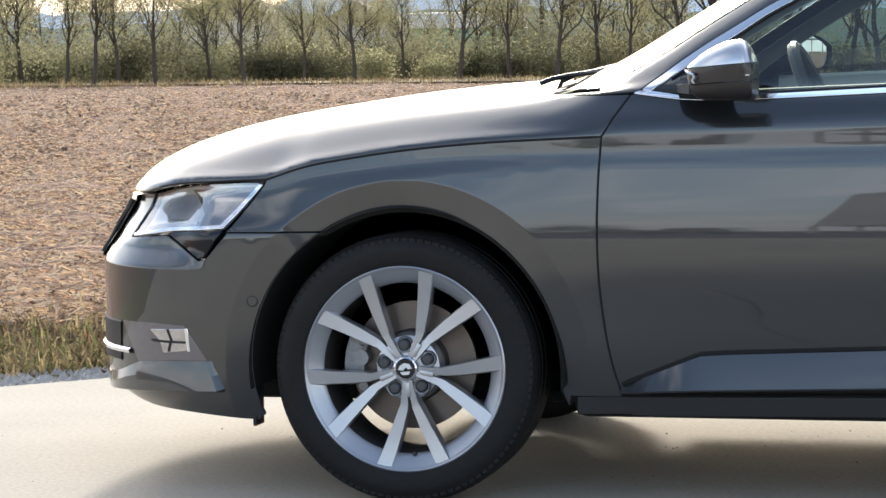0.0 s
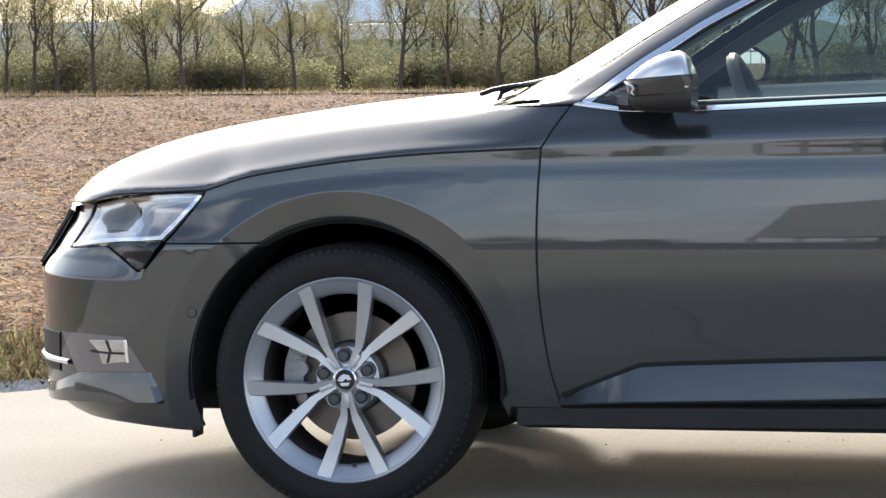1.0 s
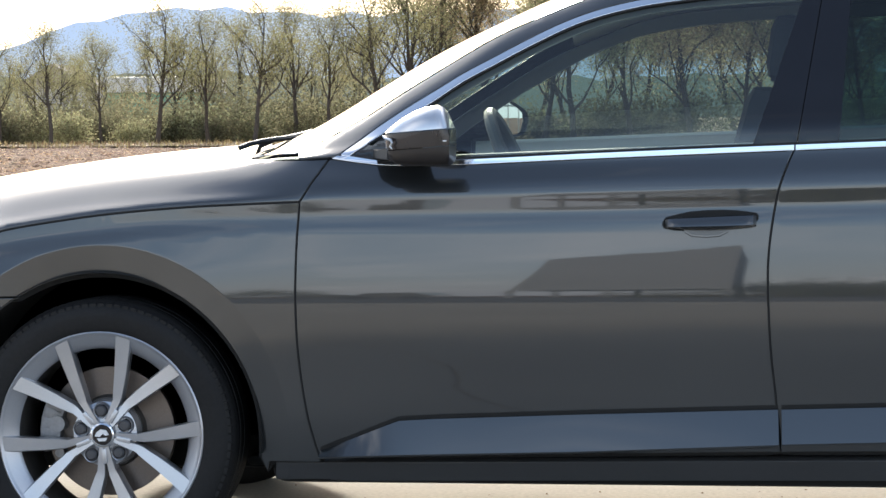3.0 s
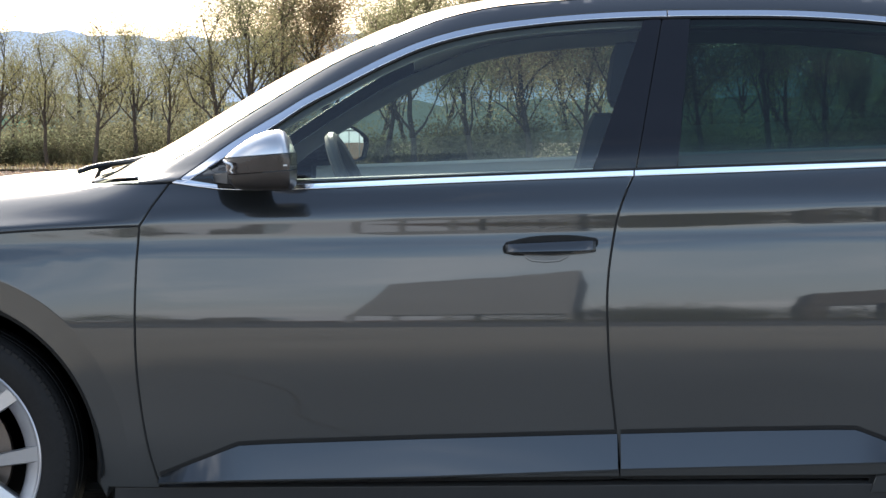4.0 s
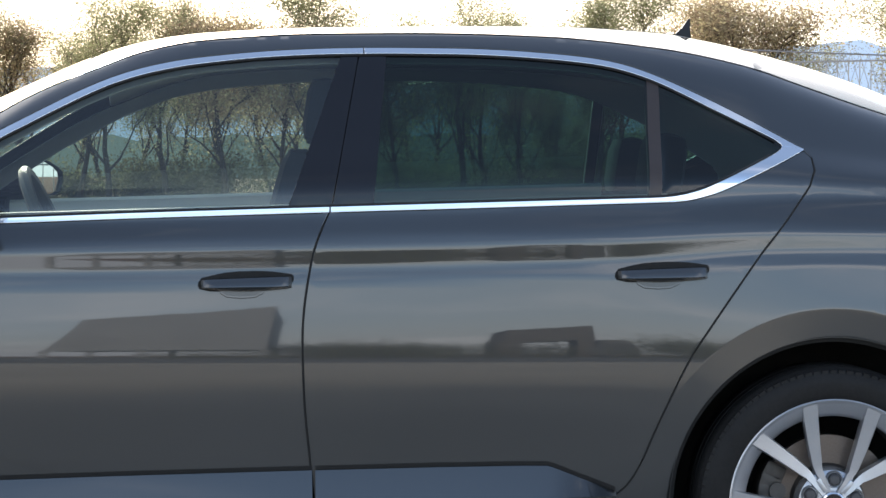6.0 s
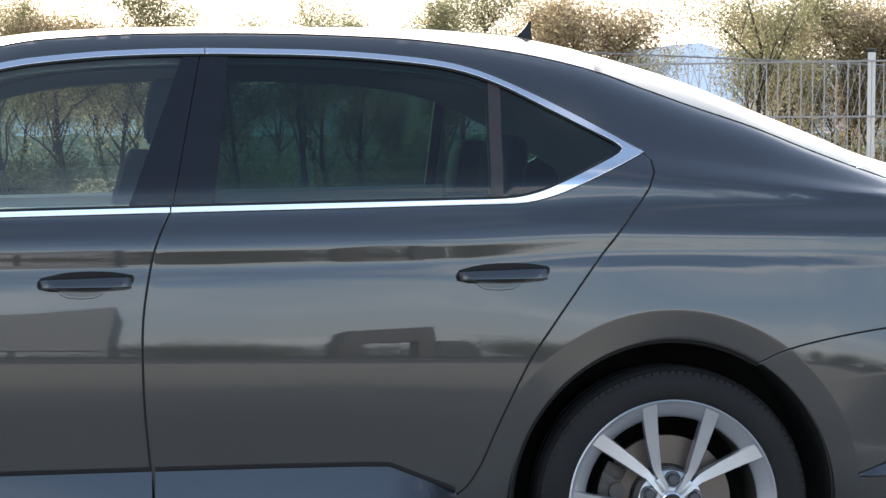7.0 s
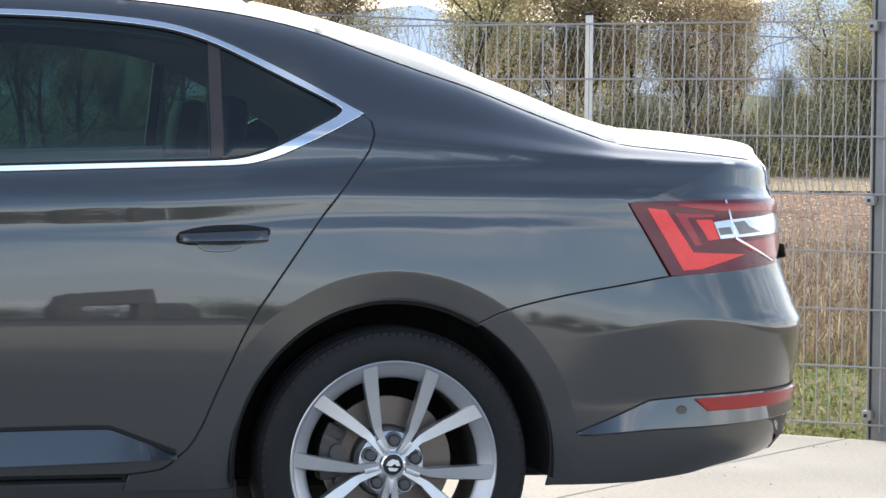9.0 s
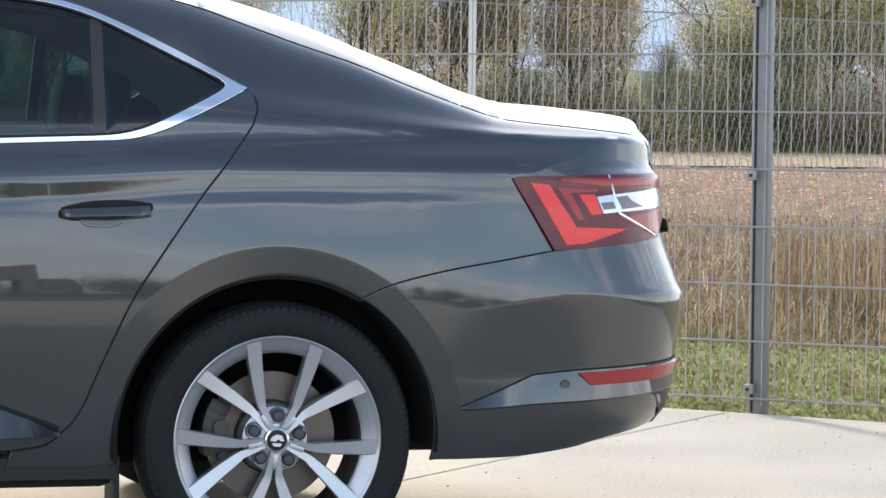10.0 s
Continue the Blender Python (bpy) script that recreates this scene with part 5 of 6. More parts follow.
def side_details(side):
    tags = dict(side=side)
    # dark inner skin that closes the gaps
    for loop in (FENDER, DOOR_F, DOOR_R, QUARTER):
        panel("inner_skin", loop, UNDER, car, gap=-0.010, raised=-0.017, depth=0.002, step=0.05, **tags)
    for loop, where in ((CHROME_FRAME_LOW_F, "under"), (CHROME_FRAME_LOW_R, "under"), (CHROME_FRAME_UP_F, "over"), (CHROME_FRAME_UP_R, "over")):
        # far strips are blackened so no sunlit chrome shows through the cabin
        panel("window_trim", loop, CHROME if side < 0 else BLACK, car, gap=0.0006, raised=0.002, depth=0.004, fold=0.0012, step=0.02, label=("bright chrome strip " if side < 0 else "dark strip ") + where + " the window", **tags)
    for run in (lifted(CHROME_LOW_IN, 0.0035)[2:-2], lifted(CHROME_UP_IN, -0.0035)[2:-2]):
        run = np.array(run)
        p3 = np.stack([run[:, 0], side * half_width(run[:, 0], run[:, 1]) - side * 0.001, run[:, 1]], 1)
        g = bmesh.new()
        tube_bm(g, [Vector(p) for p in p3[::2]], 0.0032, 6)
        part("window_seal", g, BLACK, car, "black rubber window seal")
    panel("side_window", FRONT_PANE, GLASS, car, gap=-0.002, raised=-0.003, depth=0.004, label="clear front side window", **tags)
    panel("side_window", REAR_PANE, TINT, car, gap=-0.002, raised=-0.003, depth=0.004, label="dark tinted rear side window", **tags)
    panel("side_window", QUARTER_PANE, TINT, car, gap=-0.002, raised=-0.003, depth=0.004, label="dark tinted quarter window", **tags)
    panel("pillar_cover", PILLAR_1, GLOSSBLACK, car, gap=0.0005, raised=-0.002, depth=0.03, **tags)
    panel("pillar_cover", PILLAR_2, GLOSSBLACK, car, gap=0.0005, raised=-0.002, depth=0.03, **tags)
    panel("window_divider", DIVIDER, DIVIDER_BROWN, car, gap=0.0, raised=-0.003, depth=0.03, **tags)
    panel("mirror_corner", SAIL, BLACK, car, gap=0.0, raised=-0.003, depth=0.02, **tags)
    # matt black bars laid along the shut gaps in place of their shade
    for run in (HOOD_CUT, LAMP_TOP[3:], rail_run(1.05, 3.80, 120), list(DOOR_CUT_F) + [np.array((0.530, 0.277))], line((0.487, 0.884), (0.512, 0.928), (0.545, 0.981)), DOOR_CUT_M[1:-1], DOOR_CUT_R[1:]):
        run = np.array(run)
        N = body_normal(run[:, 0], run[:, 1])
        p3 = np.stack([run[:, 0], -half_width(run[:, 0], run[:, 1]), run[:, 1]], 1) - N * 0.0010
        p3[:, 1] *= -side
        g = bmesh.new()
        tube_bm(g, [Vector(p) for p in p3], 0.0026, 6)
        part("shut_gap_shade", g, UNDER, car, "dark line that stands for the shade in the shut gap")
    # lower mouldings
    wedge("door_moulding", [(0.531, 0.292), (0.719, 0.366), (0.80, 0.371), (1.145, 0.384), (1.611, 0.399)], [(0.531, 0.289), (0.72, 0.296), (1.145, 0.307), (1.613, 0.326)], PAINT, car, 0.003, 0.042, side, lip=0.020)
    wedge("door_moulding", [(1.619, 0.399), (1.9, 0.407), (2.10, 0.411), (2.166, 0.411), (2.322, 0.351)], [(1.620, 0.327), (2.0, 0.338), (2.322, 0.349)], PAINT, car, 0.003, 0.042, side, lip=0.016)
    # black strips stand for the shade line above each moulding
    for run in ([(0.531, 0.294), (0.719, 0.369), (0.80, 0.374), (1.145, 0.387), (1.611, 0.402)], [(1.619, 0.402), (1.9, 0.410), (2.10, 0.414), (2.166, 0.414), (2.322, 0.354)]):
        wedge("moulding_shade_line", [(x, z + 0.0075) for x, z in run], [(x, z - 0.002) for x, z in run], UNDER, car, 0.0014, 0.0014, side, lip=0.004)
    # sill
    sill = outline(line((0.418, 0.256), (1.1, 0.264), (1.7, 0.272), (2.2, 0.278), (2.30, 0.285)), line((2.30, 0.285), (2.40, 0.262), (2.46, 0.258)), line((2.46, 0.258), (2.47, 0.222)), spline((2.47, 0.222), (2.38, 0.228), (1.8, 0.226), (1.15, 0.220), (0.6, 0.214), (0.55, 0.218), (0.415, 0.216)))
    panel("sill", sill, SILL, car, gap=0.0, raised=-0.010, depth=0.05, label="black plastic sill", **tags)
    # front lamps
    lamp = panel("headlamp", LAMP, LENS, car, gap=0.002, raised=0.001, depth=0.010, step=0.02, label="clear headlamp lens", **tags)
    panel("reflector", LAMP, INDENT, lamp, gap=0.006, raised=-0.011, depth=0.004, step=0.02, **tags)
    panel("lamp_bezel", outline(line((-0.585, 0.752), (-0.385, 0.766), (-0.455, 0.672), (-0.535, 0.667)), spline((-0.535, 0.667), (-0.525, 0.700), (-0.585, 0.752))), FOGGREY, lamp, gap=0.002, raised=-0.008, depth=0.004, fold=0.002, step=0.02, label="dark inner bezel", **tags)
    panel("light_guide", outline(spline((-0.715, 0.660), (-0.66, 0.672), (-0.58, 0.676), (-0.54, 0.674)), spline((-0.54, 0.682), (-0.58, 0.685), (-0.66, 0.682), (-0.71, 0.672))), CLEARWHITE, lamp, gap=0.0005, raised=-0.007, depth=0.004, fold=0.001, step=0.02, **tags)
    panel("rim", outline(LAMP, LAMP[:1]), UNDER, lamp, gap=0.0035, raised=-0.045, depth=0.004, step=0.03, **tags)
    panel("lens_edge", outline(line((-0.364, 0.769), (-0.455, 0.665), (-0.62, 0.653), (-0.745, 0.635)), line((-0.745, 0.640), (-0.62, 0.659), (-0.462, 0.671), (-0.372, 0.769))), CHROME, lamp, gap=0, raised=0.0025, depth=0.003, step=0.02, **tags)
    panel("indicator_lens", LAMP_LOW, GLOSSBLACK, car, gap=0.001, raised=0.001, depth=0.02, step=0.02, label="dark lower lamp lens", **tags)
    fog = panel("fog_panel", FOG, FOGGREY, car, gap=0.0, raised=0.0015, depth=0.01, step=0.02, label="dark glossy fog lamp panel", **tags)
    panel("fog_lamp", FOG_LAMP, FOGMIRROR, fog, gap=0.001, raised=0.005, depth=0.005, step=0.015, label="clear fog lamp", **tags)
    panel("fog_bar", outline(spline((-0.604, 0.413), (-0.594, 0.388), (-0.603, 0.358)), spline((-0.608, 0.358), (-0.599, 0.388), (-0.609, 0.413))), BLACK, fog, gap=0.0, raised=0.0075, depth=0.003, step=0.02, **tags)
    panel("fog_bar", outline(spline((-0.655, 0.386), (-0.61, 0.384), (-0.558, 0.384)), spline((-0.558, 0.381), (-0.61, 0.381), (-0.650, 0.383))), BLACK, fog, gap=0.0, raised=0.0075, depth=0.003, step=0.02, **tags)
    panel("fog_frame", outline(line((-0.5585, 0.416), (-0.5535, 0.416), (-0.5475, 0.360), (-0.5525, 0.360))), CHROME, fog, gap=0.0, raised=0.006, depth=0.004, step=0.02, **tags)
    wedge("bumper_lip", [(-0.925, 0.272), (-0.85, 0.280), (-0.778, 0.297), (-0.735, 0.314), (-0.698, 0.328), (-0.608, 0.333), (-0.491, 0.336)], [(-0.925, 0.250), (-0.86, 0.252), (-0.80, 0.257), (-0.729, 0.264), (-0.65, 0.267), (-0.55, 0.268), (-0.461, 0.268)], PAINT, car, 0.0005, 0.022, side, lip=0.012, ends=(0.0, 0.03))
    panel("parking_sensor", flat_ring(-0.382, 0.486, 0.011), PAINT, car, gap=0, raised=0.002, depth=0.003, fold=0.001, step=0.02, **tags)
    panel("sensor_gap", flat_ring(-0.382, 0.486, 0.0135), UNDER, car, gap=0, raised=0.0006, depth=0.002, fold=0.0005, step=0.02, **tags)
    # rear lamps
    tail = panel("tail_lamp", TAIL, DARKRED, car, gap=0.002, raised=0.002, depth=0.014, step=0.02, label="red tail lamp with bright c-shaped bands", **tags)
    for loop, m, name in ((TAIL_C, BRIGHTRED, "light_band"), (TAIL_C2, BRIGHTRED, "light_band"), (TAIL_C3, REDLENS, "inner_band"), (TAIL_TOP_RED, REDLENS, "upper_band"), (TAIL_LOW_RED, REDLENS, "lower_band"), (TAIL_WHITE, CLEARWHITE, "reversing_lens")):
        panel(name, loop, m, tail, gap=0.001, raised=0.0042, depth=0.003, fold=0.001, step=0.015, **tags)
    for loop in (TAIL_DARK, TAIL_DARK_2):
        panel("lamp_hollow", loop, FOGGREY, tail, gap=0.0005, raised=0.0052, depth=0.002, fold=0.0004, step=0.015, **tags)
    panel("joint_line", outline(line((3.675, 0.953), (3.678, 0.953), (3.7035, 0.862), (3.83, 0.803), (3.826, 0.802), (3.7005, 0.859))), CHROME, tail, gap=0, raised=0.006, depth=0.002, fold=0.0005, step=0.02, **tags)
    panel("rear_reflector", REFLECTOR, REDLENS, car, gap=0.001, raised=0.0115, depth=0.016, step=0.015, label="red bumper reflector", **tags)
    wedge("bumper_moulding", [(3.290, 0.391), (3.387, 0.430), (3.472, 0.468), (3.588, 0.478), (3.75, 0.484), (3.95, 0.49)], [(3.290, 0.389), (3.40, 0.396), (3.474, 0.402), (3.62, 0.408), (3.75, 0.415), (3.96, 0.43)], PAINT, car, 0.001, 0.016, side, lip=0.010, ends=(0.05, 0.0))
    # the same drawn shade line above the bumper moulding
    wedge("moulding_shade_line", [(3.290, 0.394), (3.387, 0.434), (3.472, 0.472), (3.588, 0.482), (3.75, 0.488), (3.95, 0.494)], [(3.290, 0.390), (3.387, 0.429), (3.472, 0.467), (3.588, 0.477), (3.75, 0.483), (3.95, 0.489)], UNDER, car, 0.0012, 0.0012, side, lip=0.003)
    panel("parking_sensor", flat_ring(3.552, 0.442, 0.011), PAINT, car, gap=0, raised=0.0092, depth=0.012, fold=0.001, step=0.02, **tags)
    panel("sensor_gap", flat_ring(3.552, 0.442, 0.0135), UNDER, car, gap=0, raised=0.0080, depth=0.010, fold=0.0005, step=0.02, **tags)
    # fuel flap outline is on the other side; handles
    for hx, hz in ((1.456, 0.838), (2.4285, 0.8645)):
        def at(dx, dz, out):
            x, z = hx + dx, hz + dz
            return (x, side * (float(half_width(x, z)) + out), z)
        pocket = outline(line((-0.111, -0.002), (-0.104, 0.008)), spline((-0.104, 0.008), (-0.048, 0.021), (0.011, 0.025), (0.061, 0.024), (0.106, 0.018)), line((0.106, 0.018), (0.110, 0.013), (0.110, 0.005), (0.102, -0.008)),
                         spline((0.102, -0.008), (0.057, -0.018), (-0.02, -0.023), (-0.084, -0.022)), line((-0.084, -0.022), (-0.108, -0.017), (-0.112, -0.010))) + np.array((hx, hz))
        # flat black patch on the door stands for the shaded handle recess
        panel("handle_recess_shade", pocket, UNDER, car, gap=0, raised=0.0018, depth=0.002, fold=0.0004, step=0.03, **tags)
        cup = outline(spline((-0.066, -0.014), (-0.058, -0.027), (-0.044, -0.035), (-0.012, -0.0375), (0.020, -0.035), (0.038, -0.026), (0.047, -0.012))) + np.array((hx, hz))
        panel("handle_cup", cup, PAINT, car, gap=0, raised=0.0030, depth=0.003, fold=0.0018, step=0.02, **tags)
        # no real hollow: its shading is put into this raised panel's paint tone
        panel("cup_inner_tone", cup, PAINT_CUP, car, gap=0.0045, raised=0.0036, depth=0.001, fold=0.0004, step=0.02, **tags)
        grip = bmesh.new()
        rings = []
        for i in range(31):
            u = -1 + 2 * i / 30
            dx = u * 0.1055
            mid = -0.0010 + 0.0035 * u
            hh = 0.0102 + 0.0012 * u
            end = (1 - abs(u) ** 7) ** 0.5
            low = -0.0205 + 0.004 * u * (u > 0) + 0.004 * u * u
            hh = hh * (0.80 + 0.20 * end)
            prof = [(mid + hh * 1.25, -0.004), (mid + hh * 1.15, 0.012), (mid + hh, 0.025), (mid + hh * 0.3, 0.0305), (mid - hh * 0.55, 0.035), (mid - hh * 0.95, 0.0355), (mid - hh * 1.15, 0.033), (low, 0.014), (low, -0.004)]
            rings.append([at(dx, dz, out * (0.18 + 0.82 * end) if out > 0 else out) for dz, out in prof])
        ring_bm(grip, rings, cap=True)
        part("door_handle", grip, PAINT, car, "body-coloured pull handle", angle=24)


def near_mirror():
    """The mirror beside the driver: silver cap over a dark two-part bowl on a short foot."""
    root = new("door_mirror")
    root.parent = car
    root["label"] = "door mirror with a silver cap over a dark bowl"
    # x, lowest, highest, inner and outer reach
    stations = [(0.708, 1.036, 1.049, 0.965, 1.020), (0.713, 1.006, 1.053, 0.955, 1.040), (0.722, 0.986, 1.060, 0.945, 1.056), (0.738, 0.973, 1.072, 0.938, 1.070), (0.760, 0.970, 1.086, 0.932, 1.080), (0.785, 0.9695, 1.098, 0.93, 1.087),
                (0.812, 0.9695, 1.1065, 0.93, 1.091), (0.838, 0.9695, 1.110, 0.93, 1.092), (0.851, 0.970, 1.106, 0.93, 1.092), (0.862, 0.970, 1.093, 0.932, 1.090), (0.870, 0.972, 1.075, 0.936, 1.087), (0.8745, 0.978, 1.064, 0.940, 1.083)]

    stations = [(0.708 + (st[0] - 0.708) * 0.945,) + st[1:] for st in stations]

    def shell(name, lo_of, hi_of, material, label="", close=False, n=14, power=4.0):
        rings = []
        for st in stations:
            x, z0, z1, y0, y1 = st
            lo, hi = max(lo_of(x), z0), min(hi_of(x), z1)
            if hi - lo < 0.001:
                lo, hi = (z0 + z1) / 2 - 0.0005, (z0 + z1) / 2 + 0.0005
            zc, hz, yc, hy = (z0 + z1) / 2, (z1 - z0) / 2 + 1e-5, (y0 + y1) / 2, (y1 - y0) / 2
            zs_ = [lo + (hi - lo) * (0.5 - 0.5 * math.cos(math.pi * k / n)) for k in range(n + 1)]
            pw = 2.4 if name == "mirror_cap" else power
            reach = [hy * max(1 - abs((z - zc) / hz) ** pw, 0.0) ** (1 / pw) for z in zs_]
            outer = [(x, -(yc + r), z) for r, z in zip(reach, zs_)]
            inner = [(x, -(yc - r), z) for r, z in zip(reach, zs_)][::-1]
            rings.append(outer + inner)
        g = bmesh.new()
        ring_bm(g, rings, cap=True)
        return part(name, g, material, root, label, angle=40)

    seam = lambda x: 1.045 + (x - 0.709) * 0.075
    lower = lambda x: 1.007 + (x - 0.728) * 0.075
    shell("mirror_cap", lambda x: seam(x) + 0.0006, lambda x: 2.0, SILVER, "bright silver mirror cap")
    shell("mirror_bowl", lambda x: lower(x) + 0.0006, lambda x: seam(x) - 0.0022, BRONZE, "dark brown mirror shell")
    shell("mirror_base", lambda x: 0.0, lambda x: lower(x) - 0.0012, DARKBROWN, "dark brown lower mirror shell")
    g = bmesh.new()
    tube_bm(g, [(0.7075, -1.046, 1.040), (0.716, -1.058, 1.034), (0.730, -1.076, 1.031), (0.733, -1.078, 1.024), (0.728, -1.074, 1.016), (0.734, -1.079, 1.010)], [0.002, 0.0035, 0.0035, 0.003, 0.003, 0.002], 6)
    part("indicator_strip", g, CLEARWHITE, root, "clear indicator strip")
    # a white sliver is modelled in place of a highlight on the seam
    for x0, x1, zz in ((0.852, 0.861, 1.028),):
        g = bmesh.new()
        box_bm(g, (x0, -1.0935, zz - 0.0018), (x1, -1.080, zz + 0.0018), 0.001)
        part("indicator_glint", g, CLEARWHITE, root)
    g = bmesh.new()
    ring_bm(g, [[(0.655, -0.845, 0.988), (0.655, -0.845, 1.006), (0.76, -0.845, 1.012), (0.78, -0.845, 0.984)], [(0.672, -0.90, 0.986), (0.672, -0.90, 1.004), (0.77, -0.90, 1.014), (0.80, -0.90, 0.980)],
                [(0.705, -0.965, 0.984), (0.705, -0.965, 1.012), (0.78, -0.965, 1.020), (0.82, -0.965, 0.976)]], cap=True)
    part("mirror_foot", g, BLACK, root, "black mirror foot", angle=40)


def far_mirror():
    """The mirror on the other side, seen through the cabin from behind its glass."""
    root = new("door_mirror")
    root.parent = car
    root["label"] = "dark door mirror showing its glass"
    u = Vector((0.45, 0.893, 0.0))
    nrm = Vector((0.893, -0.45, 0.0))
    base = Vector((0.753, 0.875, 0.0))
    face = outline(spline((0.004, 1.060), (0.000, 1.100), (0.004, 1.135), (0.026, 1.141)), spline((0.026, 1.141), (0.10, 1.126), (0.165, 1.105), (0.187, 1.092)), spline((0.187, 1.092), (0.190, 1.070), (0.175, 1.040), (0.150, 1.030)), spline((0.150, 1.030), (0.060, 1.026), (0.012, 1.034), (0.004, 1.060)))
    c = face.mean(axis=0)
    g = bmesh.new()
    g.faces.new([g.verts.new(base + u * p[0] + Vector((0, 0, p[1]))) for p in face])
    part("mirror_glass", g, MIRROR, root, "mirror glass")
    rings = []
    for grow, back in ((1.03, -0.004), (1.10, -0.010), (1.17, 0.004), (1.19, 0.03), (1.05, 0.075), (0.60, 0.105), (0.2, 0.112)):
        rings.append([base + u * float(c[0] + (p[0] - c[0]) * grow) - nrm * back + Vector((0, 0, float(c[1] + (p[1] - c[1]) * grow))) for p in face])
    g = bmesh.new()
    ring_bm(g, rings, cap=False)
    part("mirror_shell", g, BLACK, root, "black mirror shell", angle=40)
    g = bmesh.new()
    box_bm(g, (0.70, 0.83, 0.97), (0.79, 0.97, 1.045), 0.012)
    part("mirror_foot", g, BLACK, root, "black mirror foot")


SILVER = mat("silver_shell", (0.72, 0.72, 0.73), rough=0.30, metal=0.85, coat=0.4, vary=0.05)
DARKBROWN = mat("brown_black_plastic", (0.016, 0.012, 0.011), rough=0.45, coat=0.1, vary=0.06)
BRONZE = mat("dark_brown_grey_shell", (0.024, 0.017, 0.015), rough=0.25, coat=0.3, vary=0.06)
MIRROR = mat("mirror_silver", (0.9, 0.9, 0.9), rough=0.01, metal=1.0, vary=0.0)
for side in (-1, 1):
    side_details(side)

near_mirror()
far_mirror()

# parts that wrap round the nose and the tail
def wrap(name, rows, material, parent, label="", tail=False, n=41):
    """A band round the car's end; rows of (height, half span, how far proud)."""
    rings = []
    for z, span, out in rows:
        pts = []
        for y in np.linspace(-span, span, n):
            if tail:
                xs_ = np.linspace(float(x_tail(z)) - 0.48, float(x_tail(z)), 400)[::-1]
            else:
                xs_ = np.linspace(float(x_nose(z)), float(x_nose(z)) + 0.50, 400)
            w = half_width(xs_, np.full_like(xs_, z))
            x = float(np.interp(abs(y), w, xs_))
            pts.append((x + (out if tail else -out), y * (1 + out * 0.3), z))
        rings.append(pts)
    g = bmesh.new()
    ring_bm(g, rings, closed=False)
    return part(name, g, material, parent, label, angle=30)


grille = wrap("grille", [(0.572, 0.56, 0.0), (0.575, 0.56, 0.008), (0.65, 0.55, 0.008), (0.715, 0.53, 0.008), (0.725, 0.53, -0.03)], GLOSSBLACK, car, "black slatted front grille")
for i in range(21):
    y = -0.49 + i * 0.049
    pts = []
    for z in (0.578, 0.61, 0.65, 0.69, 0.715):
        xs_ = np.linspace(float(x_nose(z)), float(x_nose(z)) + 0.5, 300)
        pts.append((float(np.interp(abs(y), half_width(xs_, np.full_like(xs_, z)), xs_)) - 0.012, y, z))
    g = bmesh.new()
    tube_bm(g, pts, 0.006, 6)
    part("slat", g, BLACK, grille)
wrap("grille_frame", [(0.715, 0.56, 0.004), (0.718, 0.56, 0.016), (0.730, 0.56, 0.014), (0.734, 0.56, -0.01)], CHROME, car, "chrome grille frame")
wrap("lower_grille", [(0.318, 0.755, -0.004), (0.325, 0.755, 0.004), (0.42, 0.77, 0.004), (0.428, 0.77, -0.004)], BLACK, car, "black lower air intake")
wrap("intake_bar", [(0.343, 0.80, 0.004), (0.345, 0.80, 0.010), (0.353, 0.80, 0.011), (0.358, 0.80, 0.004)], CHROME, car, "chrome bar in the air intake")
wrap("boot_handle", [(0.800, 0.50, 0.0), (0.803, 0.50, 0.020), (0.835, 0.50, 0.018), (0.842, 0.50, 0.0)], BLACK, car, tail=True)
wrap("rear_apron", [(0.315, 0.66, -0.05), (0.325, 0.66, 0.003), (0.36, 0.70, 0.004), (0.415, 0.80, 0.003), (0.42, 0.80, -0.01)], BLACK, car, "black lower rear apron", tail=True)
g = bmesh.new()
fin = [(2.505, 1.4545), (2.530, 1.464), (2.566, 1.469), (2.584, 1.486), (2.599, 1.508), (2.606, 1.510), (2.605, 1.478), (2.608, 1.448)]
half = [0.018, 0.016, 0.010, 0.006, 0.003, 0.004, 0.012, 0.020]
ring_bm(g, [[(x, y * 1.0, z + 0.001) for (x, z), h in zip(fin, half) for y in (h * k,)] for k in (-1.0, -0.6, 0.6, 1.0)], closed=True, cap=True)
part("aerial", g, BLACK, car, "black shark-fin aerial")
# cowl and wipers
g = bmesh.new()
ring_bm(g, [[(0.27 + 0.03 * abs(y) , y, 0.975) for y in np.linspace(-0.68, 0.68, 20)], [(0.44 + 0.10 * abs(y) , y, 0.985) for y in np.linspace(-0.68, 0.68, 20)]], closed=False)
part("cowl", g, BLACK, car)
for y0 in (-0.50, 0.10):
    g = bmesh.new()
    tube_bm(g, spline((0.275, y0 - 0.06, 1.008), (0.300, y0 - 0.04, 1.018), (0.335, y0, 1.026), (0.375, y0 + 0.12, 1.034), (0.40, y0 + 0.4, 1.05)), 0.007, 6)
    tube_bm(g, [(0.300, y0 + 0.05, 0.99), (0.318, y0, 1.012), (0.340, y0 + 0.03, 1.024)], 0.006, 6)
    part("wiper", g, BLACK, car)

# underbody, arches, engine and boot masses: plain black boxes that block light
g = bmesh.new()
box_bm(g, (-0.55, -0.52, 0.20), (0.46, 0.52, 0.74), 0.03)
part("engine_bay", g, UNDER, car)
# added block that closes a bright slit behind the lamps
g = bmesh.new()
box_bm(g, (-0.70, -0.60, 0.50), (-0.42, 0.60, 0.735), 0.02)
part("lamp_backing", g, UNDER, car)
g = bmesh.new()
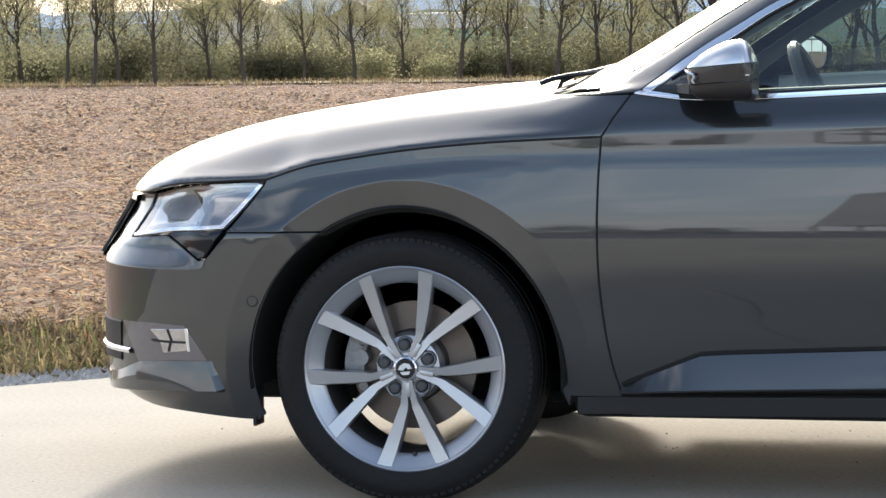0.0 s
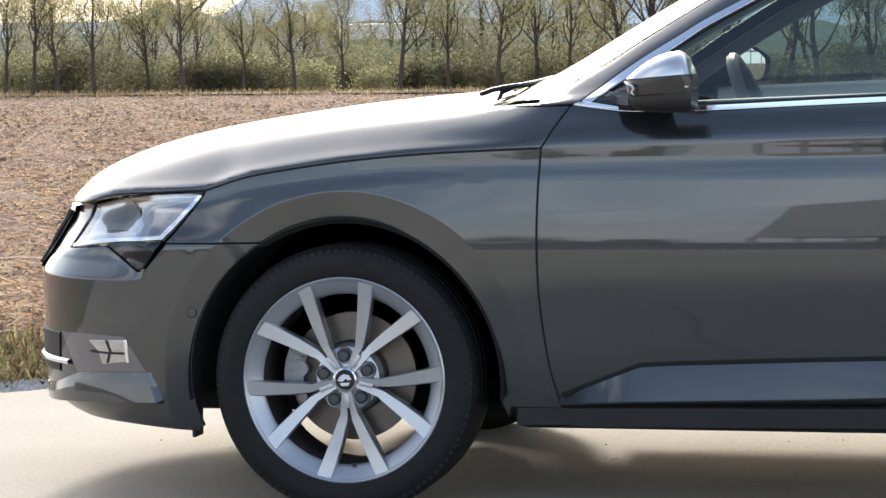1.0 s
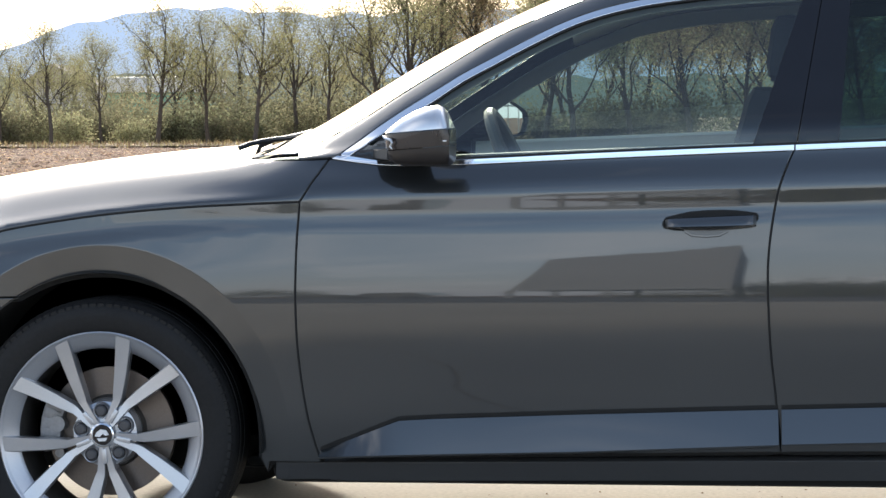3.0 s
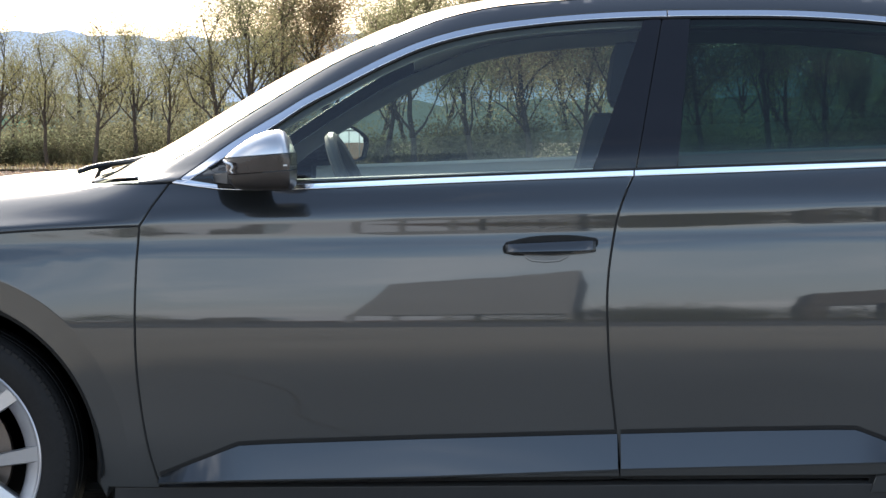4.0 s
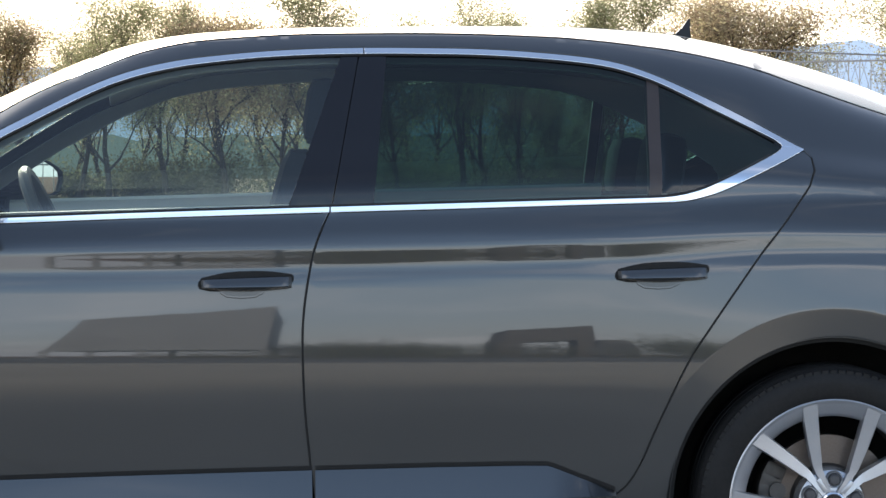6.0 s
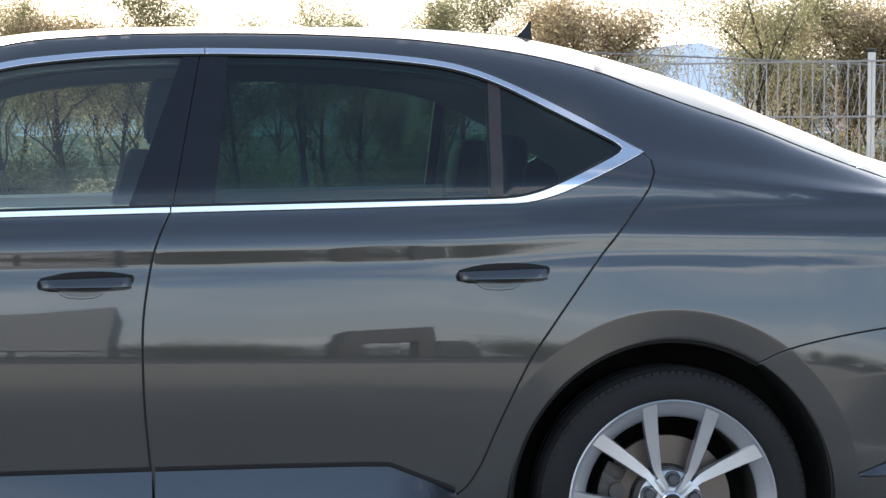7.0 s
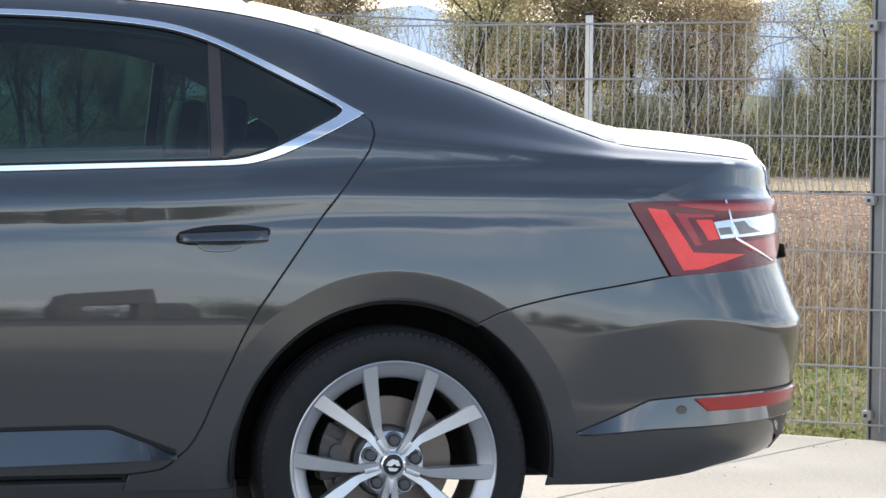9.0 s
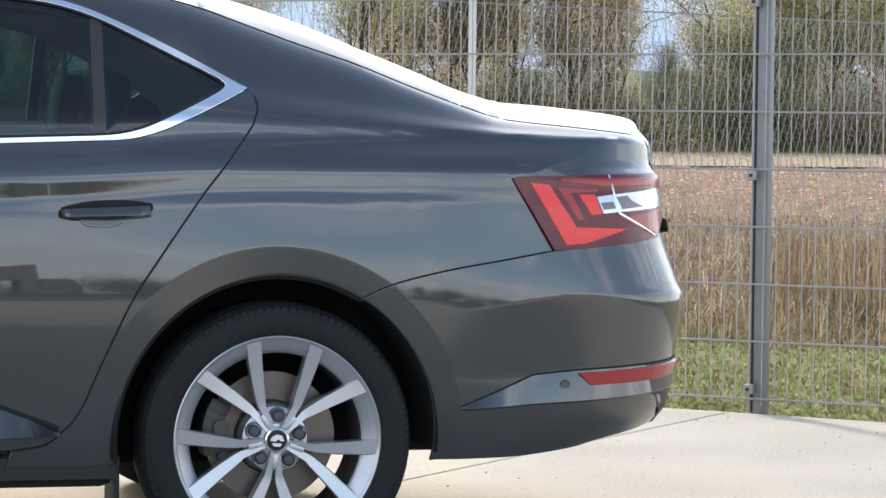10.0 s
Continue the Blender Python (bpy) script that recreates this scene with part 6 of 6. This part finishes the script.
box_bm(g, (0.40, -0.83, 0.205), (2.46, 0.83, 0.40), 0.03)
part("floor_pan", g, UNDER, car)
g = bmesh.new()
box_bm(g, (2.40, -0.50, 0.24), (3.70, 0.50, 0.86), 0.03)
part("boot_floor", g, UNDER, car)
# added plates that stop sun leaking between engine_bay and floor_pan
g = bmesh.new()
box_bm(g, (-0.70, -0.50, 0.222), (3.05, 0.50, 0.245), 0.01)
box_bm(g, (0.30, -0.62, 0.222), (0.50, 0.62, 0.245), 0.01)
part("light_stop_plate", g, UNDER, car)
for hx in (HUB_F, HUB_R):
    for s in (-1, 1):
        g = bmesh.new()
        arc = [(hx + 0.391 * math.cos(a), HUB_Z + 0.391 * math.sin(a)) for a in np.linspace(radians(-6), radians(188), 40)]
        ring_bm(g, [[(x, s * yy, z) for x, z in arc] for yy in (0.905, 0.80, 0.52)], closed=False)
        ring_bm(g, [[(x, s * 0.52, z) for x, z in arc], [(hx, s * 0.52, 0.30) for x, z in arc]], closed=False)
        part("wheel_arch_liner", g, UNDER, car, "black felt arch liner")
g = bmesh.new()
box_bm(g, (-0.400, -0.85, 0.172), (-0.390, -0.78, 0.30), 0.004)
part("air_flap", g, BLACK, car)
g = bmesh.new()
box_bm(g, (2.463, -0.82, 0.14), (2.475, -0.62, 0.28), 0.003)
part("air_flap", g, BLACK, car)

# ---- cabin ----
def seat(x, y, drop=0.0):
    root = new("seat")
    root.parent = car
    root["label"] = "dark fabric seat with headrest"
    b = bmesh.new()
    box_bm(b, (x - 0.50, y - 0.25, 0.42), (x + 0.05, y + 0.25, 0.60), 0.06)
    part("cushion", b, FABRIC, root)
    b = bmesh.new()
    box_bm(b, (-0.06, -0.24, 0.0), (0.06, 0.24, 0.62 - drop), 0.05, pose(x + 0.02, y, 0.55, 0, 15, 0))
    part("backrest", b, FABRIC, root)
    b = bmesh.new()
    box_bm(b, (-0.05, -0.13, 0.0), (0.05, 0.13, 0.165), 0.04, pose(x + 0.205 - 0.25 * drop, y, 1.165 - drop, 0, 8, 0))
    part("headrest", b, FABRIC, root)


for x, y in ((1.42, -0.37), (1.42, 0.37), (2.30, -0.40), (2.30, 0.40)):
    seat(x, y, 0.13 if x > 2 else 0.0)
wheel_ring = bmesh.new()
rings = []
for i in range(49):
    a = 2 * math.pi * i / 48
    c = Vector((0, 0.185 * math.cos(a), 0.185 * math.sin(a)))
    d = Vector((0, math.cos(a), math.sin(a)))
    rings.append([c + 0.016 * (d * math.cos(q) + Vector((1, 0, 0)) * math.sin(q)) for q in np.linspace(0, 2 * math.pi, 9)[:-1]])
ring_bm(wheel_ring, rings)
bmesh.ops.transform(wheel_ring, matrix=pose(0.962, -0.37, 0.922, 0, -24, 0), verts=wheel_ring.verts)
box_bm(wheel_ring, (-0.02, -0.09, -0.06), (0.02, 0.09, 0.06), 0.02, pose(0.952, -0.37, 0.922, 0, -24, 0))
box_bm(wheel_ring, (-0.012, -0.18, -0.015), (0.012, 0.18, 0.015), 0.005, pose(0.952, -0.37, 0.922, 0, -24, 0))
part("steering_wheel", wheel_ring, LEATHER := mat("grey_leather", (0.10, 0.10, 0.105), rough=0.45, bump=0.0005, scale=300), car, "grey leather steering wheel")
b = bmesh.new()
box_bm(b, (0.40, -0.72, 0.62), (0.82, 0.72, 0.955), 0.06)
part("dashboard", b, CABIN, car)
b = bmesh.new()
box_bm(b, (0.50, -0.60, 0.40), (0.70, 0.60, 0.70), 0.03)
part("dashboard_base", b, CABIN, car)
for s in (-1, 1):
    b = bmesh.new()
    n = 40
    rows = []
    for z0, inset in ((0.55, 0.09), (0.93, 0.085), (0.99, 0.075), (0.999, 0.062), (0.997, 0.035)):
        rows.append([(x, s * (float(half_width(x, z_belt(x))) - inset), z0 + (x - 1.0) * 0.035 + 0.022 * (s > 0)) for x in np.linspace(0.72, 2.45, n)])
    ring_bm(b, rows, closed=False)
    part("door_card", b, BEIGE, car, "pale grey door lining")
    for loop, nm in ((QUARTER, "pillar_lining"),):
        panel(nm, loop, LINING, car, gap=-0.006, raised=-0.045, depth=0.002, step=0.06, side=s)
panel("roof_lining", ROOF, BEIGE, car, gap=-0.006, raised=-0.035, depth=0.002, step=0.06, both=True)
b = bmesh.new()
box_bm(b, (2.55, -0.62, 0.86), (3.35, 0.62, 0.90), 0.02)
part("parcel_shelf", b, CABIN, car)

# ---- wheels ----
# a darker grey than the alloy face, for parts behind the spokes
BARREL = mat("dark_wheel_grey", (0.085, 0.080, 0.076), rough=0.5, metal=0.5, vary=0.25, scale=60)
EMBLEM = mat("satin_silver_emblem", (0.80, 0.80, 0.79), rough=0.35, metal=0.0)
NUT = mat("dark_grey_nut_cap", (0.06, 0.06, 0.065), rough=0.4)


def tyre_profile():
    out = [(0.246, -0.900), (0.251, -0.906), (0.262, -0.909), (0.285, -0.913), (0.305, -0.909), (0.320, -0.896), (0.327, -0.880), (0.3275, -0.84), (0.3255, -0.839), (0.3255, -0.831), (0.3275, -0.830),
           (0.3285, -0.798), (0.3265, -0.797), (0.3265, -0.789), (0.3285, -0.788), (0.3275, -0.75), (0.327, -0.71), (0.320, -0.695), (0.290, -0.680), (0.246, -0.690)]
    return out


def build_wheel():
    root = new("wheel")
    root.parent = car
    root["label"] = "ten-spoke silver alloy wheel with black tyre"
    b = bmesh.new()
    lathe_bm(b, tyre_profile(), seg=120)
    tyre = part("tyre", b, RUBBER, root, angle=60)
    b = bmesh.new()
    for i in range(100):
        a = 2 * math.pi * i / 100
        m = Matrix.Rotation(a, 4, "Y")
        vs = box_bm(b, (-0.0072, -0.905, 0.313), (0.0072, -0.868, 0.3285), 0.0)
        for v in vs:
            if v.co.y < -0.89:
                v.co.z -= 0.011
                v.co.x += 0.004
        bmesh.ops.transform(b, matrix=m, verts=vs)
    part("tread", b, RUBBER, tyre, smooth=False)
    b = bmesh.new()
    lathe_bm(b, [(0.2495, -0.896), (0.2505, -0.906), (0.2475, -0.9085), (0.2445, -0.9065), (0.2420, -0.9030), (0.2390, -0.9000), (0.2150, -0.884), (0.2080, -0.874)], seg=120)
    rim = part("rim", b, ALLOY, root, angle=35)
    b = bmesh.new()
    lathe_bm(b, [(0.2080, -0.874), (0.2070, -0.862), (0.2060, -0.80), (0.207, -0.73), (0.212, -0.69), (0.24, -0.685)], seg=96)
    part("barrel", b, BARREL, rim, "dark grey inside of the rim", angle=35)
    # ten spokes in five pairs
    for i in range(10):
        pair, sgn = i // 2, (-1 if i % 2 else 1)
        base = radians(59 + 72 * pair)
        pts = [(0.030, 0.20), (0.060, 0.160), (0.088, 0.150), (0.100, 0.172), (0.150, 0.240), (0.200, 0.283), (0.2415, 0.308)]
        wid = [0.0065, 0.0085, 0.0105, 0.0130, 0.0165, 0.0190, 0.0208]
        dep = [-0.886, -0.886, -0.883, -0.884, -0.889, -0.895, -0.9035]
        b = bmesh.new()
        rings = []
        for (r, off), w, d in zip(pts, wid, dep):
            a = base + sgn * off
            c = Vector((r * math.cos(a), d, r * math.sin(a)))
            tng = Vector((-math.sin(a), 0, math.cos(a)))
            ridge = -sgn
            sec = [(-w, 0.010), (-w * 0.84, 0.0), (w * 0.84, 0.0), (w, 0.010), (w * 0.84, 0.045), (-w * 0.84, 0.045)]
            # the face is dished: one edge stands a little prouder
            rings.append([c + tng * u + Vector((0, v + (0.0022 * (u / w) * ridge * min(1.0, r / 0.12) if v < 0.006 else 0), 0)) for u, v in sec])
        ring_bm(b, rings, cap=True)
        part("spoke", b, ALLOY, root, angle=12)
    b = bmesh.new()
    lathe_bm(b, [(0.0, -0.872), (0.060, -0.868), (0.078, -0.860), (0.083, -0.82), (0.0, -0.82)], seg=60)
    part("hub_plate", b, ALLOY, root, angle=30)
    for k in range(5):
        b = bmesh.new()
        box_bm(b, (0.034, -0.889, -0.0055), (0.070, -0.866, 0.0055), 0.002, Matrix.Rotation(-radians(59 + 72 * k), 4, "Y"))
        part("spoke_web", b, ALLOY, root)
    for k in range(5):
        a = radians(95 + 72 * k)
        b = bmesh.new()
        lathe_bm(b, [(0.0, -0.888), (0.010, -0.8875), (0.0138, -0.883), (0.0150, -0.866)], seg=16, centre=(0.057 * math.cos(a), 0, 0.057 * math.sin(a)))
        nut = part("wheel_nut", b, NUT, root, "dark wheel nut cap", angle=30)
        b = bmesh.new()
        lathe_bm(b, [(0.0162, -0.868), (0.0172, -0.879), (0.0185, -0.8795), (0.0215, -0.868)], seg=20, centre=(0.057 * math.cos(a), 0, 0.057 * math.sin(a)))
        part("nut_collar", b, ALLOY, nut)
    b = bmesh.new()
    lathe_bm(b, [(0.0, -0.893), (0.023, -0.892), (0.0265, -0.888), (0.027, -0.870)], seg=40)
    capo = part("hub_cap", b, GLOSSBLACK, root, "black hub cap with silver ring", angle=30)
    b = bmesh.new()
    lathe_bm(b, [(0.0235, -0.892), (0.0255, -0.8945), (0.029, -0.892), (0.031, -0.874)], seg=40)
    part("cap_ring", b, CHROME, capo)
    b = bmesh.new()
    for plate in ([(-0.017, -0.003), (-0.013, 0.007), (-0.003, 0.014), (0.010, 0.012), (0.017, 0.001), (0.008, -0.001), (0.003, 0.004), (-0.005, -0.004)], [(-0.012, -0.008), (0.013, -0.006), (0.009, -0.014), (-0.007, -0.015)]):
        ring_bm(b, [[(x, y, z) for x, z in plate] for y in (-0.8968, -0.890)], cap=True)
    part("cap_emblem", b, EMBLEM, capo, "plain silver emblem shape")
    b = bmesh.new()
    lathe_bm(b, [(0.07, -0.80), (0.157, -0.80), (0.157, -0.775), (0.07, -0.775)], seg=64, closed=True)
    disc = part("brake_disc", b, STEEL, root, "grey-brown steel brake disc", angle=30)
    b = bmesh.new()
    lathe_bm(b, [(0.0, -0.825), (0.085, -0.825), (0.090, -0.80), (0.090, -0.77)], seg=40)
    part("disc_bell", b, BARREL, disc, angle=30)
    b = bmesh.new()
    a = radians(-85)
    tube_bm(b, [(0.214 * math.cos(a), -0.86, 0.214 * math.sin(a)), (0.208 * math.cos(a), -0.885, 0.208 * math.sin(a))], 0.0055, 8)
    part("tyre_valve", b, BLACK, root)
    return root


wheel_fn = build_wheel()
wheel_fn.matrix_basis = pose(HUB_F, 0, HUB_Z)
rear = copy_thing(wheel_fn, pose(HUB_R, 0, HUB_Z - 0.006, 0, 9, 0))
far_f = copy_thing(wheel_fn, pose(HUB_F, 0, HUB_Z, 0, 20, 180))
far_r = copy_thing(wheel_fn, pose(HUB_R, 0, HUB_Z - 0.006, 0, 50, 180))
# callipers stay upright, one to each wheel
for hx in (HUB_F, HUB_R):
    for s in (-1, 1):
        b = bmesh.new()
        ang = radians(172)
        rr = 0.148 if hx == HUB_F else 0.150
        sz = 0.070 if hx == HUB_F else 0.055
        for k in range(5):
            q = ang + (k - 2) * 0.16
            vs = box_bm(b, (-0.030, -0.83, -0.02), (0.022, -0.745, 0.02), 0.008)
            bmesh.ops.transform(b, matrix=pose(hx + rr * math.cos(q), 0, HUB_Z + rr * math.sin(q)) @ Matrix.Rotation(-q, 4, "Y"), verts=vs)
        tube_bm(b, [(hx - 0.125, -0.84, HUB_Z + 0.02), (hx - 0.125, -0.79, HUB_Z + 0.02)], 0.020, 12)
        tube_bm(b, [(hx - 0.12, -0.835, HUB_Z - 0.05), (hx - 0.12, -0.79, HUB_Z - 0.05)], 0.012, 10)
        if s > 0:
            for v in b.verts:
                v.co.y *= -1
        part("brake_calliper", b, CASTIRON if hx == HUB_F else BARREL, car, "grey cast brake calliper" if hx == HUB_F else "dark grey brake calliper")
